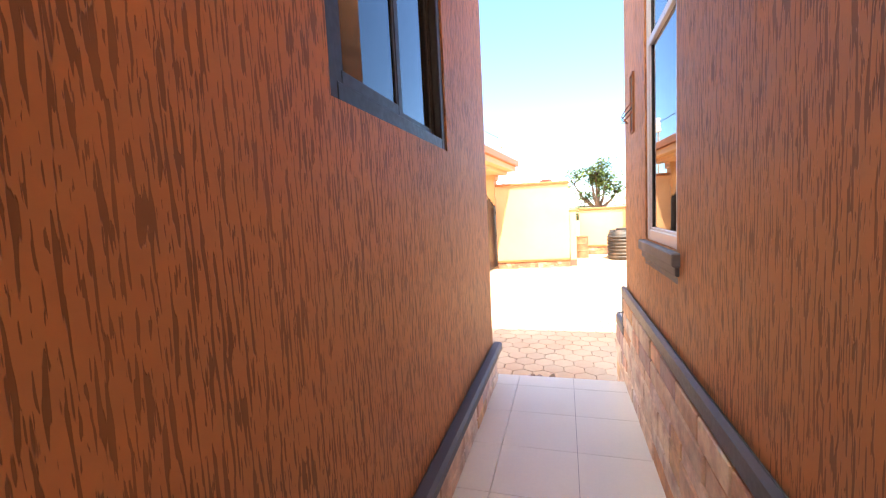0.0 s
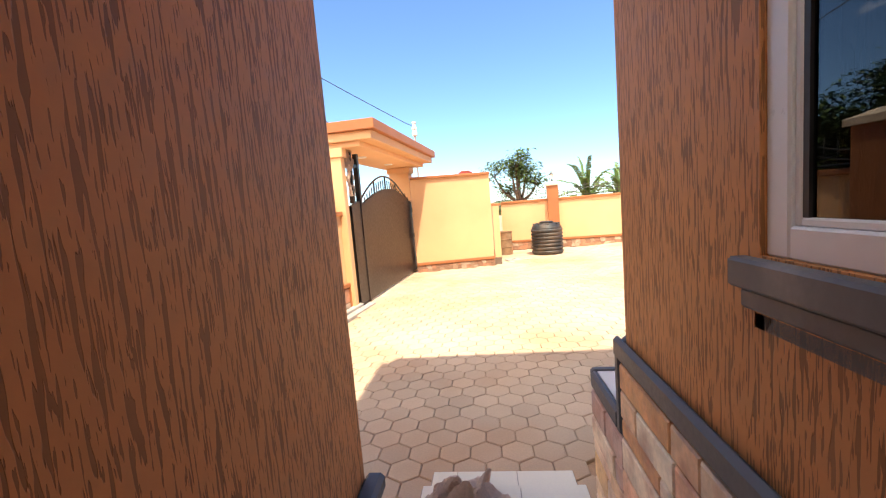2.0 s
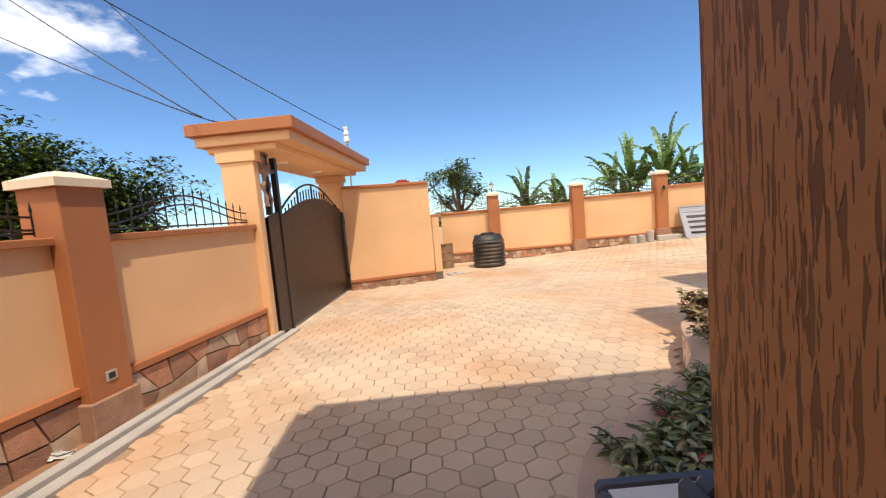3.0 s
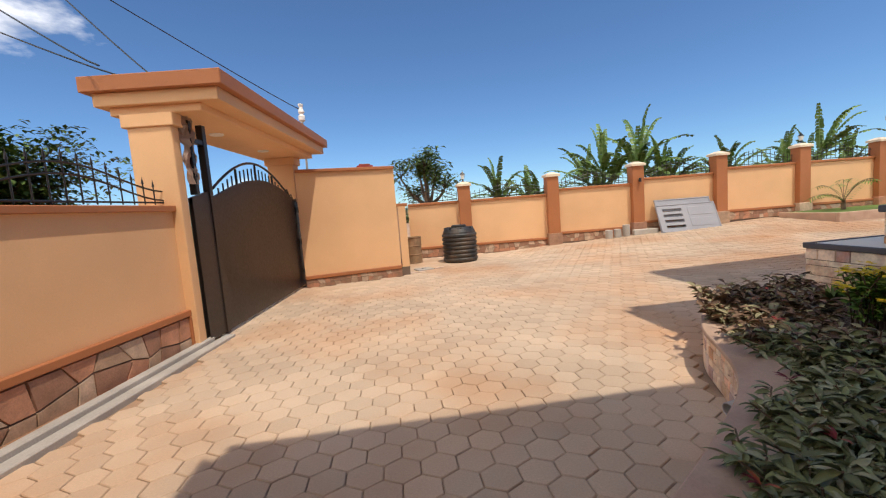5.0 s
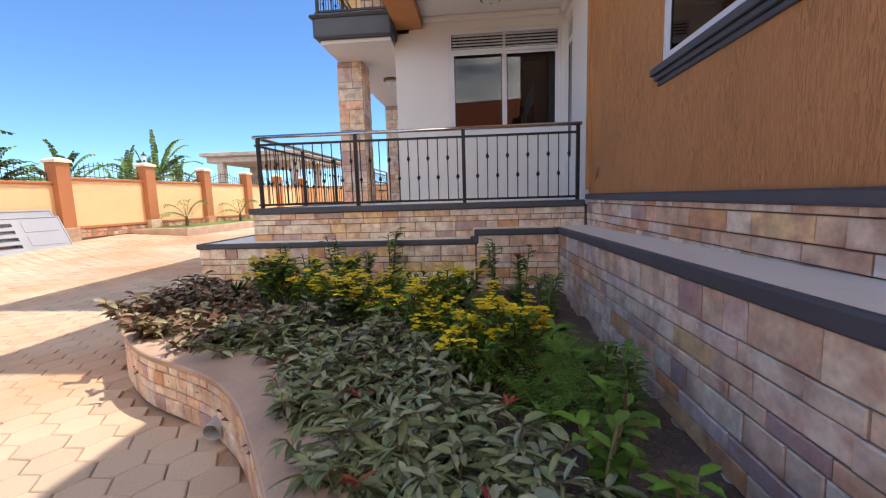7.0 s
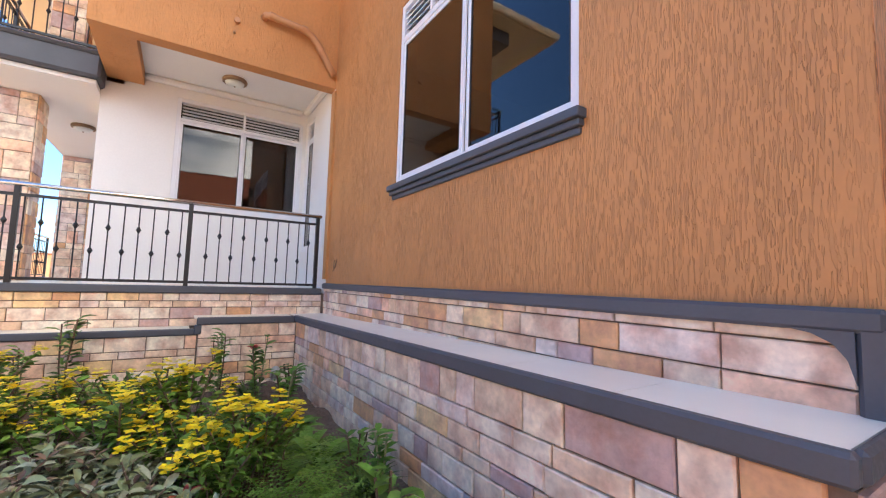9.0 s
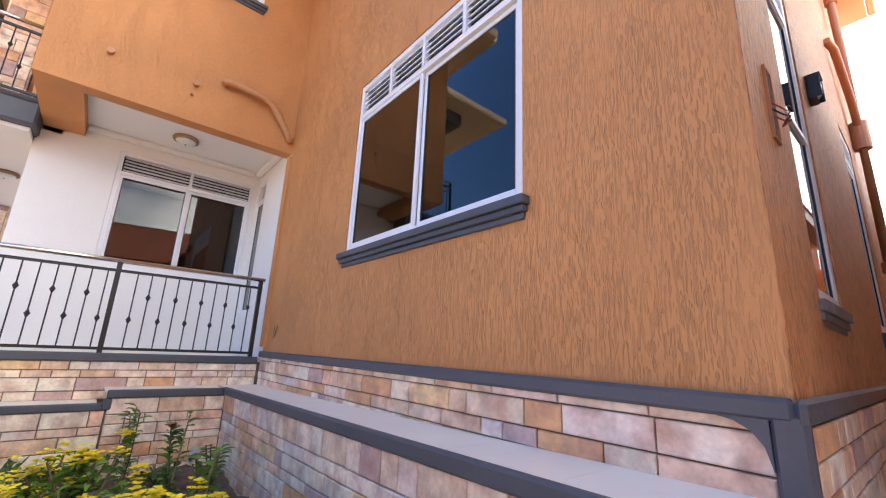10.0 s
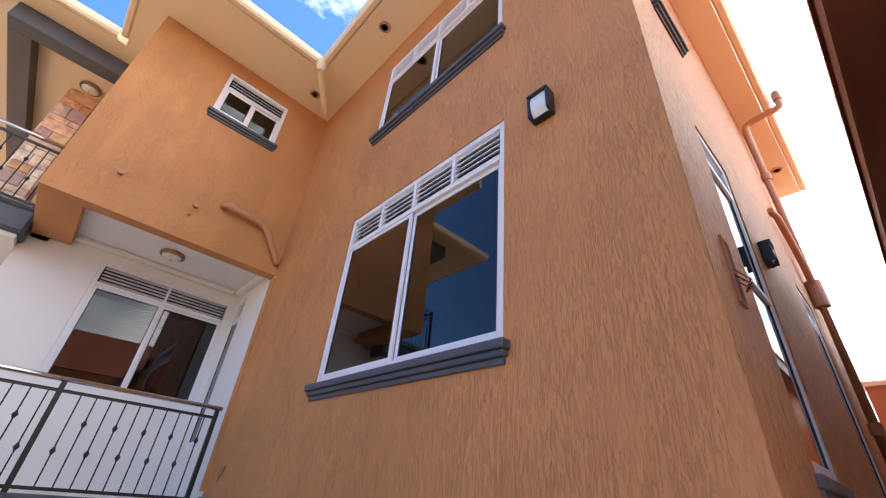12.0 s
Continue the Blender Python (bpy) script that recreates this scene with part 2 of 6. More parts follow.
INSIDE = material("room_paint", (0.5, 0.42, 0.34), rough=0.8)
BARK = material("grey_brown_bark", (0.16, 0.11, 0.075), rough=0.95, vary=0.3, fine=30, bump=0.8, dist=0.02)


def leafy(name, colour, second, rough=0.5, spread=0.35):
    """Leaf with light passing through, each leaf a little different."""
    m = material(name, colour, rough=rough, vary=0.2, big=5, fine=60, bump=0.1, piece=spread, palette=[colour, second, colour])
    b = m.node_tree.nodes["Principled BSDF"]
    b.inputs["Transmission Weight"].default_value = 0.0
    b.inputs["Specular IOR Level"].default_value = 0.3
    return m


LEAF = leafy("dark_green_leaf", (0.06, 0.11, 0.02), (0.095, 0.15, 0.03))
LEAF_TREE = leafy("mango_leaf", (0.085, 0.145, 0.035), (0.13, 0.19, 0.05))
LEAF_BANANA = leafy("banana_leaf", (0.09, 0.16, 0.035), (0.15, 0.22, 0.07))
LEAF_GREY = leafy("grey_green_leaf", (0.19, 0.22, 0.10), (0.31, 0.32, 0.20))
LEAF_PURPLE = leafy("purple_brown_leaf", (0.17, 0.10, 0.06), (0.27, 0.24, 0.13))
LEAF_FRESH = leafy("fresh_green_leaf", (0.10, 0.20, 0.025), (0.16, 0.27, 0.045))
LEAF_RED = leafy("red_young_leaf", (0.22, 0.025, 0.025), (0.30, 0.07, 0.03))
PETAL = leafy("yellow_petal", (0.85, 0.62, 0.015), (0.80, 0.66, 0.03), spread=0.15)
PETAL_RED = leafy("red_petal", (0.65, 0.03, 0.03), (0.55, 0.05, 0.03), spread=0.15)

GLASS = bpy.data.materials.new("tinted_window_glass")
GLASS.use_nodes = True
_g = GLASS.node_tree.nodes["Principled BSDF"]
_g.inputs["Base Color"].default_value = (0.09, 0.08, 0.075, 1)
_g.inputs["Roughness"].default_value = 0.0
_g.inputs["IOR"].default_value = 1.55
_g.inputs["Transmission Weight"].default_value = 1.0


# ---- building helpers ----
def add_box(bm, x0, x1, y0, y1, z0, z1, m=None):
    r = bmesh.ops.create_cube(bm, size=1.0)
    for v in r["verts"]:
        v.co = Vector(((x0 + x1) / 2 + v.co.x * (x1 - x0), (y0 + y1) / 2 + v.co.y * (y1 - y0), (z0 + z1) / 2 + v.co.z * (z1 - z0)))
        if m:
            v.co = m @ v.co
    return r["verts"]


def boxes(*lots, m=None):
    bm = bmesh.new()
    for b in lots:
        add_box(bm, *b, m=m)
    return bm


def rod(bm, a, b, r0, r1=None, seg=10):
    """A tapered rod from a to b."""
    a, b = Vector(a), Vector(b)
    d = b - a
    r = bmesh.ops.create_cone(bm, cap_ends=True, segments=seg, radius1=r0, radius2=r0 if r1 is None else r1, depth=d.length)
    m = Matrix.Translation((a + b) / 2) @ d.to_track_quat("Z", "Y").to_matrix().to_4x4()
    bmesh.ops.transform(bm, matrix=m, verts=r["verts"])


def ball(bm, c, r, sx=1, sy=1, sz=1, u=10, v=8):
    k = bmesh.ops.create_uvsphere(bm, u_segments=u, v_segments=v, radius=r)
    bmesh.ops.transform(bm, matrix=Matrix.Translation(c) @ Matrix.Diagonal((sx, sy, sz, 1)), verts=k["verts"])


def lathe(bm, profile, seg=24, centre=(0, 0, 0)):
    """A turned body from (radius, height) pairs."""
    rings = []
    for r, z in profile:
        rings.append([bm.verts.new((centre[0] + r * math.cos(2 * math.pi * k / seg), centre[1] + r * math.sin(2 * math.pi * k / seg), centre[2] + z)) for k in range(seg)])
    for lo, hi in zip(rings, rings[1:]):
        for k in range(seg):
            bm.faces.new((lo[k], lo[(k + 1) % seg], hi[(k + 1) % seg], hi[k]))
    bm.faces.new(rings[-1])
    bm.faces.new(rings[0][::-1])


def sweep(bm, points, radius, seg=10):
    """A bent round pipe through points."""
    points = [Vector(p) for p in points]
    rings = []
    for n, p in enumerate(points):
        d = (points[min(n + 1, len(points) - 1)] - points[max(n - 1, 0)]).normalized()
        q = d.to_track_quat("Z", "Y")
        rings.append([bm.verts.new(p + q @ Vector((radius * math.cos(2 * math.pi * k / seg), radius * math.sin(2 * math.pi * k / seg), 0))) for k in range(seg)])
    for lo, hi in zip(rings, rings[1:]):
        for k in range(seg):
            bm.faces.new((lo[k], lo[(k + 1) % seg], hi[(k + 1) % seg], hi[k]))
    bm.faces.new(rings[-1])
    bm.faces.new(rings[0][::-1])


def mesh_of(name, bm, mat, bevel=0.0, smooth=False):
    if bevel:
        bmesh.ops.bevel(bm, geom=list(bm.edges), offset=bevel, segments=1, affect="EDGES", clamp_overlap=True)
    me = bpy.data.meshes.new(name)
    bmesh.ops.recalc_face_normals(bm, faces=bm.faces)
    bm.to_mesh(me)
    bm.free()
    me.materials.append(mat)
    if smooth:
        for p in me.polygons:
            p.use_smooth = True
    return me


def part(name, bm, mat, parent=None, label="", bevel=0.0, smooth=False, at=None):
    ob = new(name, mesh_of(name, bm, mat, bevel, smooth))
    ob.parent = parent
    if at is not None:
        ob.matrix_basis = at
    return tagged(ob, label)


def thing(name, label, category, at=None, group="", kind=""):
    ob = new(name)
    ob.empty_display_size = 0.1
    if at is not None:
        ob.matrix_basis = at
    return tagged(ob, label, category, group, kind)


def structure(name, bm, mat, label, category, bevel=0.0, at=None, smooth=False):
    return tagged(part(name, bm, mat, None, "", bevel, smooth, at), label, category, kind="structure")


def holed_wall(length, z0, z1, thick, holes=()):
    """A wall along x, outer face at y=0, body towards +y, with openings (x0, x1, z0, z1) through it."""
    bm = bmesh.new()
    xs = sorted({0.0, length, *(h[0] for h in holes), *(h[1] for h in holes)})
    zs = sorted({z0, z1, *(h[2] for h in holes), *(h[3] for h in holes)})

    def solid(i, k):
        if not (0 <= i < len(xs) - 1 and 0 <= k < len(zs) - 1):
            return False
        cx, cz = (xs[i] + xs[i + 1]) / 2, (zs[k] + zs[k + 1]) / 2
        return not any(h[0] < cx < h[1] and h[2] < cz < h[3] for h in holes)

    def quad(*c):
        bm.faces.new([bm.verts.new(p) for p in c])

    for i in range(len(xs) - 1):
        for k in range(len(zs) - 1):
            if not solid(i, k):
                continue
            a, b, c, d = xs[i], xs[i + 1], zs[k], zs[k + 1]
            quad((a, 0, c), (b, 0, c), (b, 0, d), (a, 0, d))
            quad((a, thick, c), (a, thick, d), (b, thick, d), (b, thick, c))
            if not solid(i - 1, k):
                quad((a, 0, c), (a, 0, d), (a, thick, d), (a, thick, c))
            if not solid(i + 1, k):
                quad((b, 0, c), (b, thick, c), (b, thick, d), (b, 0, d))
            if not solid(i, k - 1):
                quad((a, 0, c), (a, thick, c), (b, thick, c), (b, 0, c))
            if not solid(i, k + 1):
                quad((a, 0, d), (b, 0, d), (b, thick, d), (a, thick, d))
    bmesh.ops.remove_doubles(bm, verts=bm.verts, dist=1e-4)
    return bm


def window(name, w, h, at, sill=True, vent=0.34, cells=2, seal=False, ledge=0.10, sill_paint=None, label="white aluminium sliding window with dark tinted glass", transoms=(), frame=None, slim=False, vents=0):
    """A sliding window: x along the wall from 0 to w, z up from 0 to h, -y is outdoors; louvre vents on top."""
    t = thing(name, label, "window", at, kind="structure")
    f, d0, d1 = 0.055, -0.02, 0.06
    body = h - vent
    part("window_frame", boxes((0, f, d0, d1, 0, h), (w - f, w, d0, d1, 0, h), (f, w - f, d0, d1, 0, f), (f, w - f, d0, d1, h - f, h),
                               *([(f, w - f, d0, d1, body - 0.025, body + 0.025)] if vent else []),
                               *[(f, w - f, d0, d1, z - 0.02, z + 0.02) for z in transoms]), frame or ALU, t, bevel=0.004)
    step = (w - 2 * f) / cells
    for n in range(cells):
        a, b = f + n * step, f + (n + 1) * step
        y = 0.0 if n % 2 == 0 else 0.028
        e = 0.014 if slim else 0.04
        top = body - 0.026 if vent else h - f
        sash = part("sash", boxes((a, a + e, y - 0.012, y + 0.012, f, top), (b - e, b, y - 0.012, y + 0.012, f, top),
                                  (a + e, b - e, y - 0.012, y + 0.012, f, f + e), (a + e, b - e, y - 0.012, y + 0.012, top - e, top)),
                    ALUDARK if seal else ALU, t, bevel=0.003)
        pane = part("pane", boxes((a + e - 0.002, b - e + 0.002, y - 0.003, y + 0.003, f + e - 0.002, top - e + 0.002)), GLASS, sash, "dark tinted pane")
        pane.visible_shadow = False
        part("seal", boxes((a + e, a + e + 0.012, y - 0.009, y + 0.009, f + e, top - e), (b - e - 0.012, b - e, y - 0.009, y + 0.009, f + e, top - e)), ALUDARK, sash, "black rubber seal")
    if vent:
        groups = vents or max(1, round(w / 0.55))
        gw = (w - 2 * f) / groups
        for n in range(groups):
            a, b = f + n * gw, f + (n + 1) * gw
            if n:
                part("vent_mullion", boxes((a - 0.018, a + 0.018, d0, d1 - 0.02, body + 0.025, h - f)), ALU, t)
            rows = max(3, int((vent - f) / 0.055))
            for r in range(rows):
                z = body + 0.03 + (r + 0.5) * (vent - f - 0.03) / rows
                slat = boxes((a + 0.018, b - 0.018, -0.026, 0.026, -0.004, 0.004), m=Matrix.Translation((0, 0.015, z)) @ Matrix.Rotation(radians(38), 4, "X"))
                part("slat", slat, ALU, t)
        part("vent_mesh", boxes((f, w - f, 0.052, 0.058, body + 0.025, h - f)), ALUDARK, t, "dark insect mesh behind the louvres")
    if sill:
        part("window_sill", boxes((-0.05, w + 0.05, -ledge, 0.0, -0.06, -0.004), (-0.035, w + 0.035, -ledge * 0.75, 0.0, -0.10, -0.06), (-0.02, w + 0.02, -ledge * 0.5, 0.0, -0.14, -0.10)), sill_paint or SLATE, t,
             "dark grey stepped moulded sill", bevel=0.006)
    return t


_block = {}


def block_mesh(w, h, d, mat):
    """A chamfered block, x from 0 to w, z from 0 to h, its face at y = -d."""
    key = (round(w, 3), round(h, 3), round(d, 3), mat.name)
    if key not in _block:
        c = min(0.006, w / 4, h / 4)
        v = [(0, 0, 0), (w, 0, 0), (w, 0, h), (0, 0, h), (0, -d + c, 0), (w, -d + c, 0), (w, -d + c, h), (0, -d + c, h),
             (c, -d, c), (w - c, -d, c), (w - c, -d, h - c), (c, -d, h - c)]
        f = [(0, 1, 2, 3), (8, 9, 10, 11)[::-1]]
        for k in range(4):
            n = (k + 1) % 4
            f += [(k, n, 4 + n, 4 + k), (4 + k, 4 + n, 8 + n, 8 + k)]
        me = bpy.data.meshes.new("stone")
        me.from_pydata(v, [], [q[::-1] for q in f])
        me.materials.append(mat)
        me.validate()
        _block[key] = me
    return _block[key]


def ashlar(parent, at, length, height, seed, courses=(0.075, 0.11, 0.09, 0.13), widths=(0.16, 0.22, 0.28, 0.34, 0.42), proud=0.018, top=None):
    """Coursed stone cladding in separate blocks on a face along x, rising in z, towards -y. top(x): height of the upper edge there."""
    rng = random.Random(seed)
    z, joint = 0.0, 0.008
    n = rng.randrange(4)
    while z < height - 0.02:
        h = min(courses[n % len(courses)], height - z)
        n += 1
        if height - z - h < 0.045:
            h = height - z
        x = 0.0
        while x < length - 0.01:
            w = rng.choice(widths)
            if length - x - w < 0.1:
                w = length - x
            if top is None or z + h <= top(x) + 0.001:
                ob = new("stone", block_mesh(w - joint, h - joint, proud + rng.choice((0, 0.003, 0.006)), STONE))
                ob.parent = parent
                ob.matrix_basis = at @ Matrix.Translation((x + joint / 2, 0, z + joint / 2))
            x += w
        z += h


# ---- ground ----
def rise(x, y):
    """The yard climbs a little towards the far corner."""
    k = max(0.0, min(1.0, (y - 9) / 9))
    return min(0.5, 0.05 * max(0.0, x - 4)) * k


def ground_sheet():
    bm = bmesh.new()
    xs = [-3000, -300, -60, -20, -8] + [-4 + 1.5 * k for k in range(24)] + [45, 80, 300, 3000]
    ys = [-3000, -300, -60, -20] + [-6 + 1.5 * k for k in range(20)] + [40, 80, 300, 3000]
    grid = [[bm.verts.new((x, y, rise(x, y) - 0.03)) for y in ys] for x in xs]
    for a, b in zip(grid, grid[1:]):
        for k in range(len(ys) - 1):
            bm.faces.new((a[k], b[k], b[k + 1], a[k + 1]))
    return bm


structure("ground", ground_sheet(), JOINT, "red earth ground under the yard paving", "ground")

# ---- the house: walls ----
FRONT, SIDE, WING, BACKW = 3.27, 0.58, 6.0, 7.57
SOFFIT = 7.6
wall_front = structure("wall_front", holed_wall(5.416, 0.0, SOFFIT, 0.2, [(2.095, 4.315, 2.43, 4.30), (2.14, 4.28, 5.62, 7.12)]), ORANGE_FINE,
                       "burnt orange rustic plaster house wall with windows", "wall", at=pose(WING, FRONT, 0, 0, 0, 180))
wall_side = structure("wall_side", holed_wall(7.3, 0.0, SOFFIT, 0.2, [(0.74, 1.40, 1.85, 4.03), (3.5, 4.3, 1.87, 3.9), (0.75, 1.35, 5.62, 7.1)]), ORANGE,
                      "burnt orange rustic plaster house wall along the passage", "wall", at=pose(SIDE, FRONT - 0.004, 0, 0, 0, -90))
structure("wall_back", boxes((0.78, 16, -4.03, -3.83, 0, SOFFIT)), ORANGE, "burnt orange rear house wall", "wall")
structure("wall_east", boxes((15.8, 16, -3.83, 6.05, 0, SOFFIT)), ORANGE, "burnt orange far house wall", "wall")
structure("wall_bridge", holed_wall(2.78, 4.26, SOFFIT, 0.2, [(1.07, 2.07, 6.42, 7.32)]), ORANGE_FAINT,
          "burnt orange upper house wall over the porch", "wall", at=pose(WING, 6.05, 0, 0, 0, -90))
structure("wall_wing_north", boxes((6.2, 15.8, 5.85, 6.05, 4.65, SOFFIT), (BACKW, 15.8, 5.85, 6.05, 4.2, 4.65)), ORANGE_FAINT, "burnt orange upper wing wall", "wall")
structure("beam_porch", boxes((6.2, BACKW - 0.003, 5.62, 6.05, 4.26, 4.65)), ORANGE_FAINT, "burnt orange porch beam", "beam")
structure("wall_porch", holed_wall(2.83, 1.3, 4.5, 0.2, [(0.90, 2.77, 2.5, 4.2)]), WHITE,
          "white painted porch wall with a window", "wall", at=pose(BACKW, 6.1, 0, 0, 0, -90))
structure("wall_porch_return", holed_wall(1.57, 1.3, 4.5, 0.2, [(0.06, 0.5, 1.95, 4.2)]), WHITE, "white painted porch return wall", "wall", at=pose(BACKW, FRONT, 0, 0, 0, 180))
structure("wall_wing_low", boxes((BACKW + 0.2, 15.8, 5.9, 6.1, 1.3, 4.2)), WHITE, "white painted ground floor wing wall", "wall")
structure("pilaster", boxes((5.93, 6.06, FRONT, FRONT + 0.035, 1.5, 4.2)), ORANGE_FAINT, "burnt orange pilaster strip at the porch", "pilaster")
structure("ceiling_porch", boxes((6.2, BACKW, FRONT, 5.62, 4.42, 4.5)), WHITE, "white porch ceiling", "ceiling")
structure("trim_cornice", boxes((7.47, BACKW, FRONT + 0.1, 5.62, 4.34, 4.42), (6.2, 7.47, FRONT, FRONT + 0.1, 4.34, 4.42)), WHITE, "white moulded ceiling cornice", "cornice", bevel=0.02)
structure("floor_ground", boxes((0.8, 15.8, -3.8, 3.05, 1.2, 1.38)), CONCRETE, "ground floor slab inside the house", "floor")
structure("floor_upper", boxes((0.8, 15.8, -3.8, 3.05, 4.5, 4.7), (6.21, 15.8, 3.28, 5.84, 4.5, 4.7)), INSIDE, "upper floor slab inside the house", "floor")
# assumed partitions, added to block light so the rooms behind the glass stay dark
structure("wall_inside", boxes((0.8, 15.8, -0.6, -0.5, 1.38, 4.5), (0.8, 15.8, -0.6, -0.5, 4.7, 7.6), (5.2, 5.3, -0.5, 3.05, 1.38, 4.5), (10.4, 10.5, -0.5, 5.8, 1.38, 4.5), (7.9, 8.0, -0.5, 3.0, 4.7, 7.6)),
          INSIDE, "plain painted inner partition walls added to keep the rooms dark", "wall")

# eaves, one flat soffit round the house
structure("roof", boxes((0.2, 16.3, -4.4, 3.87, SOFFIT, SOFFIT + 0.14), (5.08, 16.3, 3.87, 6.42, SOFFIT, SOFFIT + 0.14), (7.1, 16.3, 6.42, 8.97, SOFFIT, SOFFIT + 0.14)),
          CREAM, "cream boarded eaves of the house roof", "roof")


def hip_roof():
    bm = bmesh.new()
    c = [(0.3, -4.4), (16.2, -4.4), (16.2, 3.85), (0.3, 3.85)]
    lo = [bm.verts.new((x, y, SOFFIT + 0.15)) for x, y in c]
    a, b = bm.verts.new((4.5, 0, 9.4)), bm.verts.new((12, 0.6, 9.4))
    bm.faces.new((lo[0], lo[1], b, a))
    bm.faces.new((lo[1], lo[2], b))
    bm.faces.new((lo[2], lo[3], a, b))
    bm.faces.new((lo[3], lo[0], a))
    bm.faces.new(lo[::-1])
    return bm


structure("roof_tiles", hip_roof(), TERRACOTTA, "low hipped clay tile roof of the house", "roof")


def gutter(name, a, b, out):
    """A half-square gutter on the eaves from a to b, standing out towards out."""
    a, b, o = Vector(a), Vector(b), Vector(out)
    bm = bmesh.new()
    ring = [(0.0, 0.10), (0.0, -0.02), (0.03, -0.05), (0.09, -0.05), (0.12, -0.01), (0.13, 0.10), (0.11, 0.10), (0.10, 0.0), (0.08, -0.03), (0.02, -0.03), (0.015, 0.10)]
    ends = [[bm.verts.new(p + o * u + Vector((0, 0, z))) for u, z in ring] for p in (a, b)]
    for k in range(len(ring)):
        n = (k + 1) % len(ring)
        bm.faces.new((ends[0][k], ends[0][n], ends[1][n], ends[1][k]))
    bm.faces.new(ends[0])
    bm.faces.new(ends[1][::-1])
    return structure(name, bm, CREAM, "cream painted eaves gutter", "gutter")


GZ = SOFFIT + 0.05
gutter("gutter_front", (0.2, 3.873, GZ), (4.94, 3.873, GZ), (0, 1, 0))
gutter("gutter_side", (0.197, -4.4, GZ), (0.197, 3.87, GZ), (-1, 0, 0))
gutter("gutter_wing", (5.077, 4.01, GZ), (5.077, 6.42, GZ), (-1, 0, 0))
gutter("gutter_wing_north", (5.08, 6.423, GZ), (6.96, 6.423, GZ), (0, 1, 0))
gutter("gutter_far", (7.097, 6.56, GZ), (7.097, 8.97, GZ), (-1, 0, 0))

# ---- windows of the house ----
window("window_1", 2.22, 1.87, pose(3.905, FRONT - 0.03, 2.43, 0, 0, 180), vent=0.38)
window("window_2", 2.14, 1.5, pose(3.86, FRONT - 0.03, 5.62, 0, 0, 180), vent=0.36)
window("window_3", 0.66, 2.18, pose(SIDE + 0.03, 2.526, 1.85, 0, 0, -90), ledge=0.06, sill_paint=SILLDUST, cells=1, vent=0.3, transoms=(1.02,), slim=True, label="narrow white framed window with dark tinted glass")
window("window_4", 0.8, 2.03, pose(SIDE + 0.03, -0.23, 1.87, 0, 0, -90), cells=1, vent=0.3, label="narrow white framed window with dark tinted glass")
window("window_5", 0.6, 1.48, pose(SIDE + 0.03, 2.52, 5.62, 0, 0, -90), cells=1, vent=0.3, label="narrow upper window with dark tinted glass")
window("window_6", 1.0, 0.9, pose(WING + 0.03, 4.98, 6.42, 0, 0, -90), vent=0.32, vents=1, label="small white bathroom window with louvre vent")
window("window_7", 1.87, 1.7, pose(BACKW + 0.03, 5.2, 2.5, 0, 0, -90), vent=0.33, sill=False, vents=2)
window("window_8", 0.44, 2.25, pose(BACKW - 0.06, FRONT - 0.03, 1.95, 0, 0, 180), vent=0.33, cells=1, sill=False, label="narrow white framed porch window with dark glass")


# ---- plinths, ledge and porch platform ----
def ledge_z(x):
    return 1.135 - 0.0195 * (x - 0.57)


def sloped(lots, m=None):
    """Boxes whose top follows the ledge's gentle fall."""
    bm = bmesh.new()
    for x0, x1, y0, y1, dz0, dz1 in lots:
        for v in add_box(bm, x0, x1, y0, y1, dz0, dz1):
            v.co.z += ledge_z(v.co.x)
    return bm


plinth_front = structure("plinth_front", boxes((SIDE, 5.98, FRONT, FRONT + 0.01, 0.95, 1.41)), MORTAR, "peach sandstone clad house plinth above a ledge", "plinth")
structure("trim_front", boxes((SIDE, 5.98, FRONT, FRONT + 0.06, 1.37, 1.445), (SIDE - 0.03, SIDE + 0.07, FRONT, FRONT + 0.055, 1.06, 1.40)), SLATE, "dark grey painted plinth capping", "trim", bevel=0.014)
bm = bmesh.new()
curve = [(SIDE + 0.07, 1.375), (SIDE + 0.24, 1.375), (SIDE + 0.17, 1.362), (SIDE + 0.12, 1.335), (SIDE + 0.088, 1.29), (SIDE + 0.07, 1.22)]
near_face = [bm.verts.new((x, FRONT + 0.054, z)) for x, z in curve]
far_face = [bm.verts.new((x, FRONT + 0.005, z)) for x, z in curve]
bm.faces.new(near_face)
bm.faces.new(far_face[::-1])
for k in range(len(curve)):
    n = (k + 1) % len(curve)
    bm.faces.new((near_face[k], far_face[k], far_face[n], near_face[n]))
structure("trim_corner", bm, SLATE, "dark grey painted rounded corner bracket", "trim")
ledge_wall = structure("ledge_wall", sloped([(SIDE + 0.02, 6.01, FRONT, 3.72, -1.0, -0.045)]), MORTAR, "peach sandstone clad wall of the planting bed", "wall")
ledge = structure("ledge", sloped([(SIDE, 6.01, FRONT + 0.012, 3.735, -0.045, -0.012)]), GROUT, "cream tiled ledge along the house", "ledge")
for k in range(10):
    x0 = SIDE + 0.004 + k * 0.6
    part("tile", sloped([(x0, min(x0 + 0.597, 6.0), FRONT + 0.03, 3.715, -0.012, 0.0)]), LEDGETILE, ledge)
structure("trim_ledge", sloped([(SIDE - 0.02, 5.60, 3.715, 3.765, -0.075, 0.006), (SIDE - 0.03, SIDE + 0.004, FRONT + 0.05, 3.715, -0.075, 0.006)]), SLATE, "dark grey painted ledge edging", "trim", bevel=0.012)

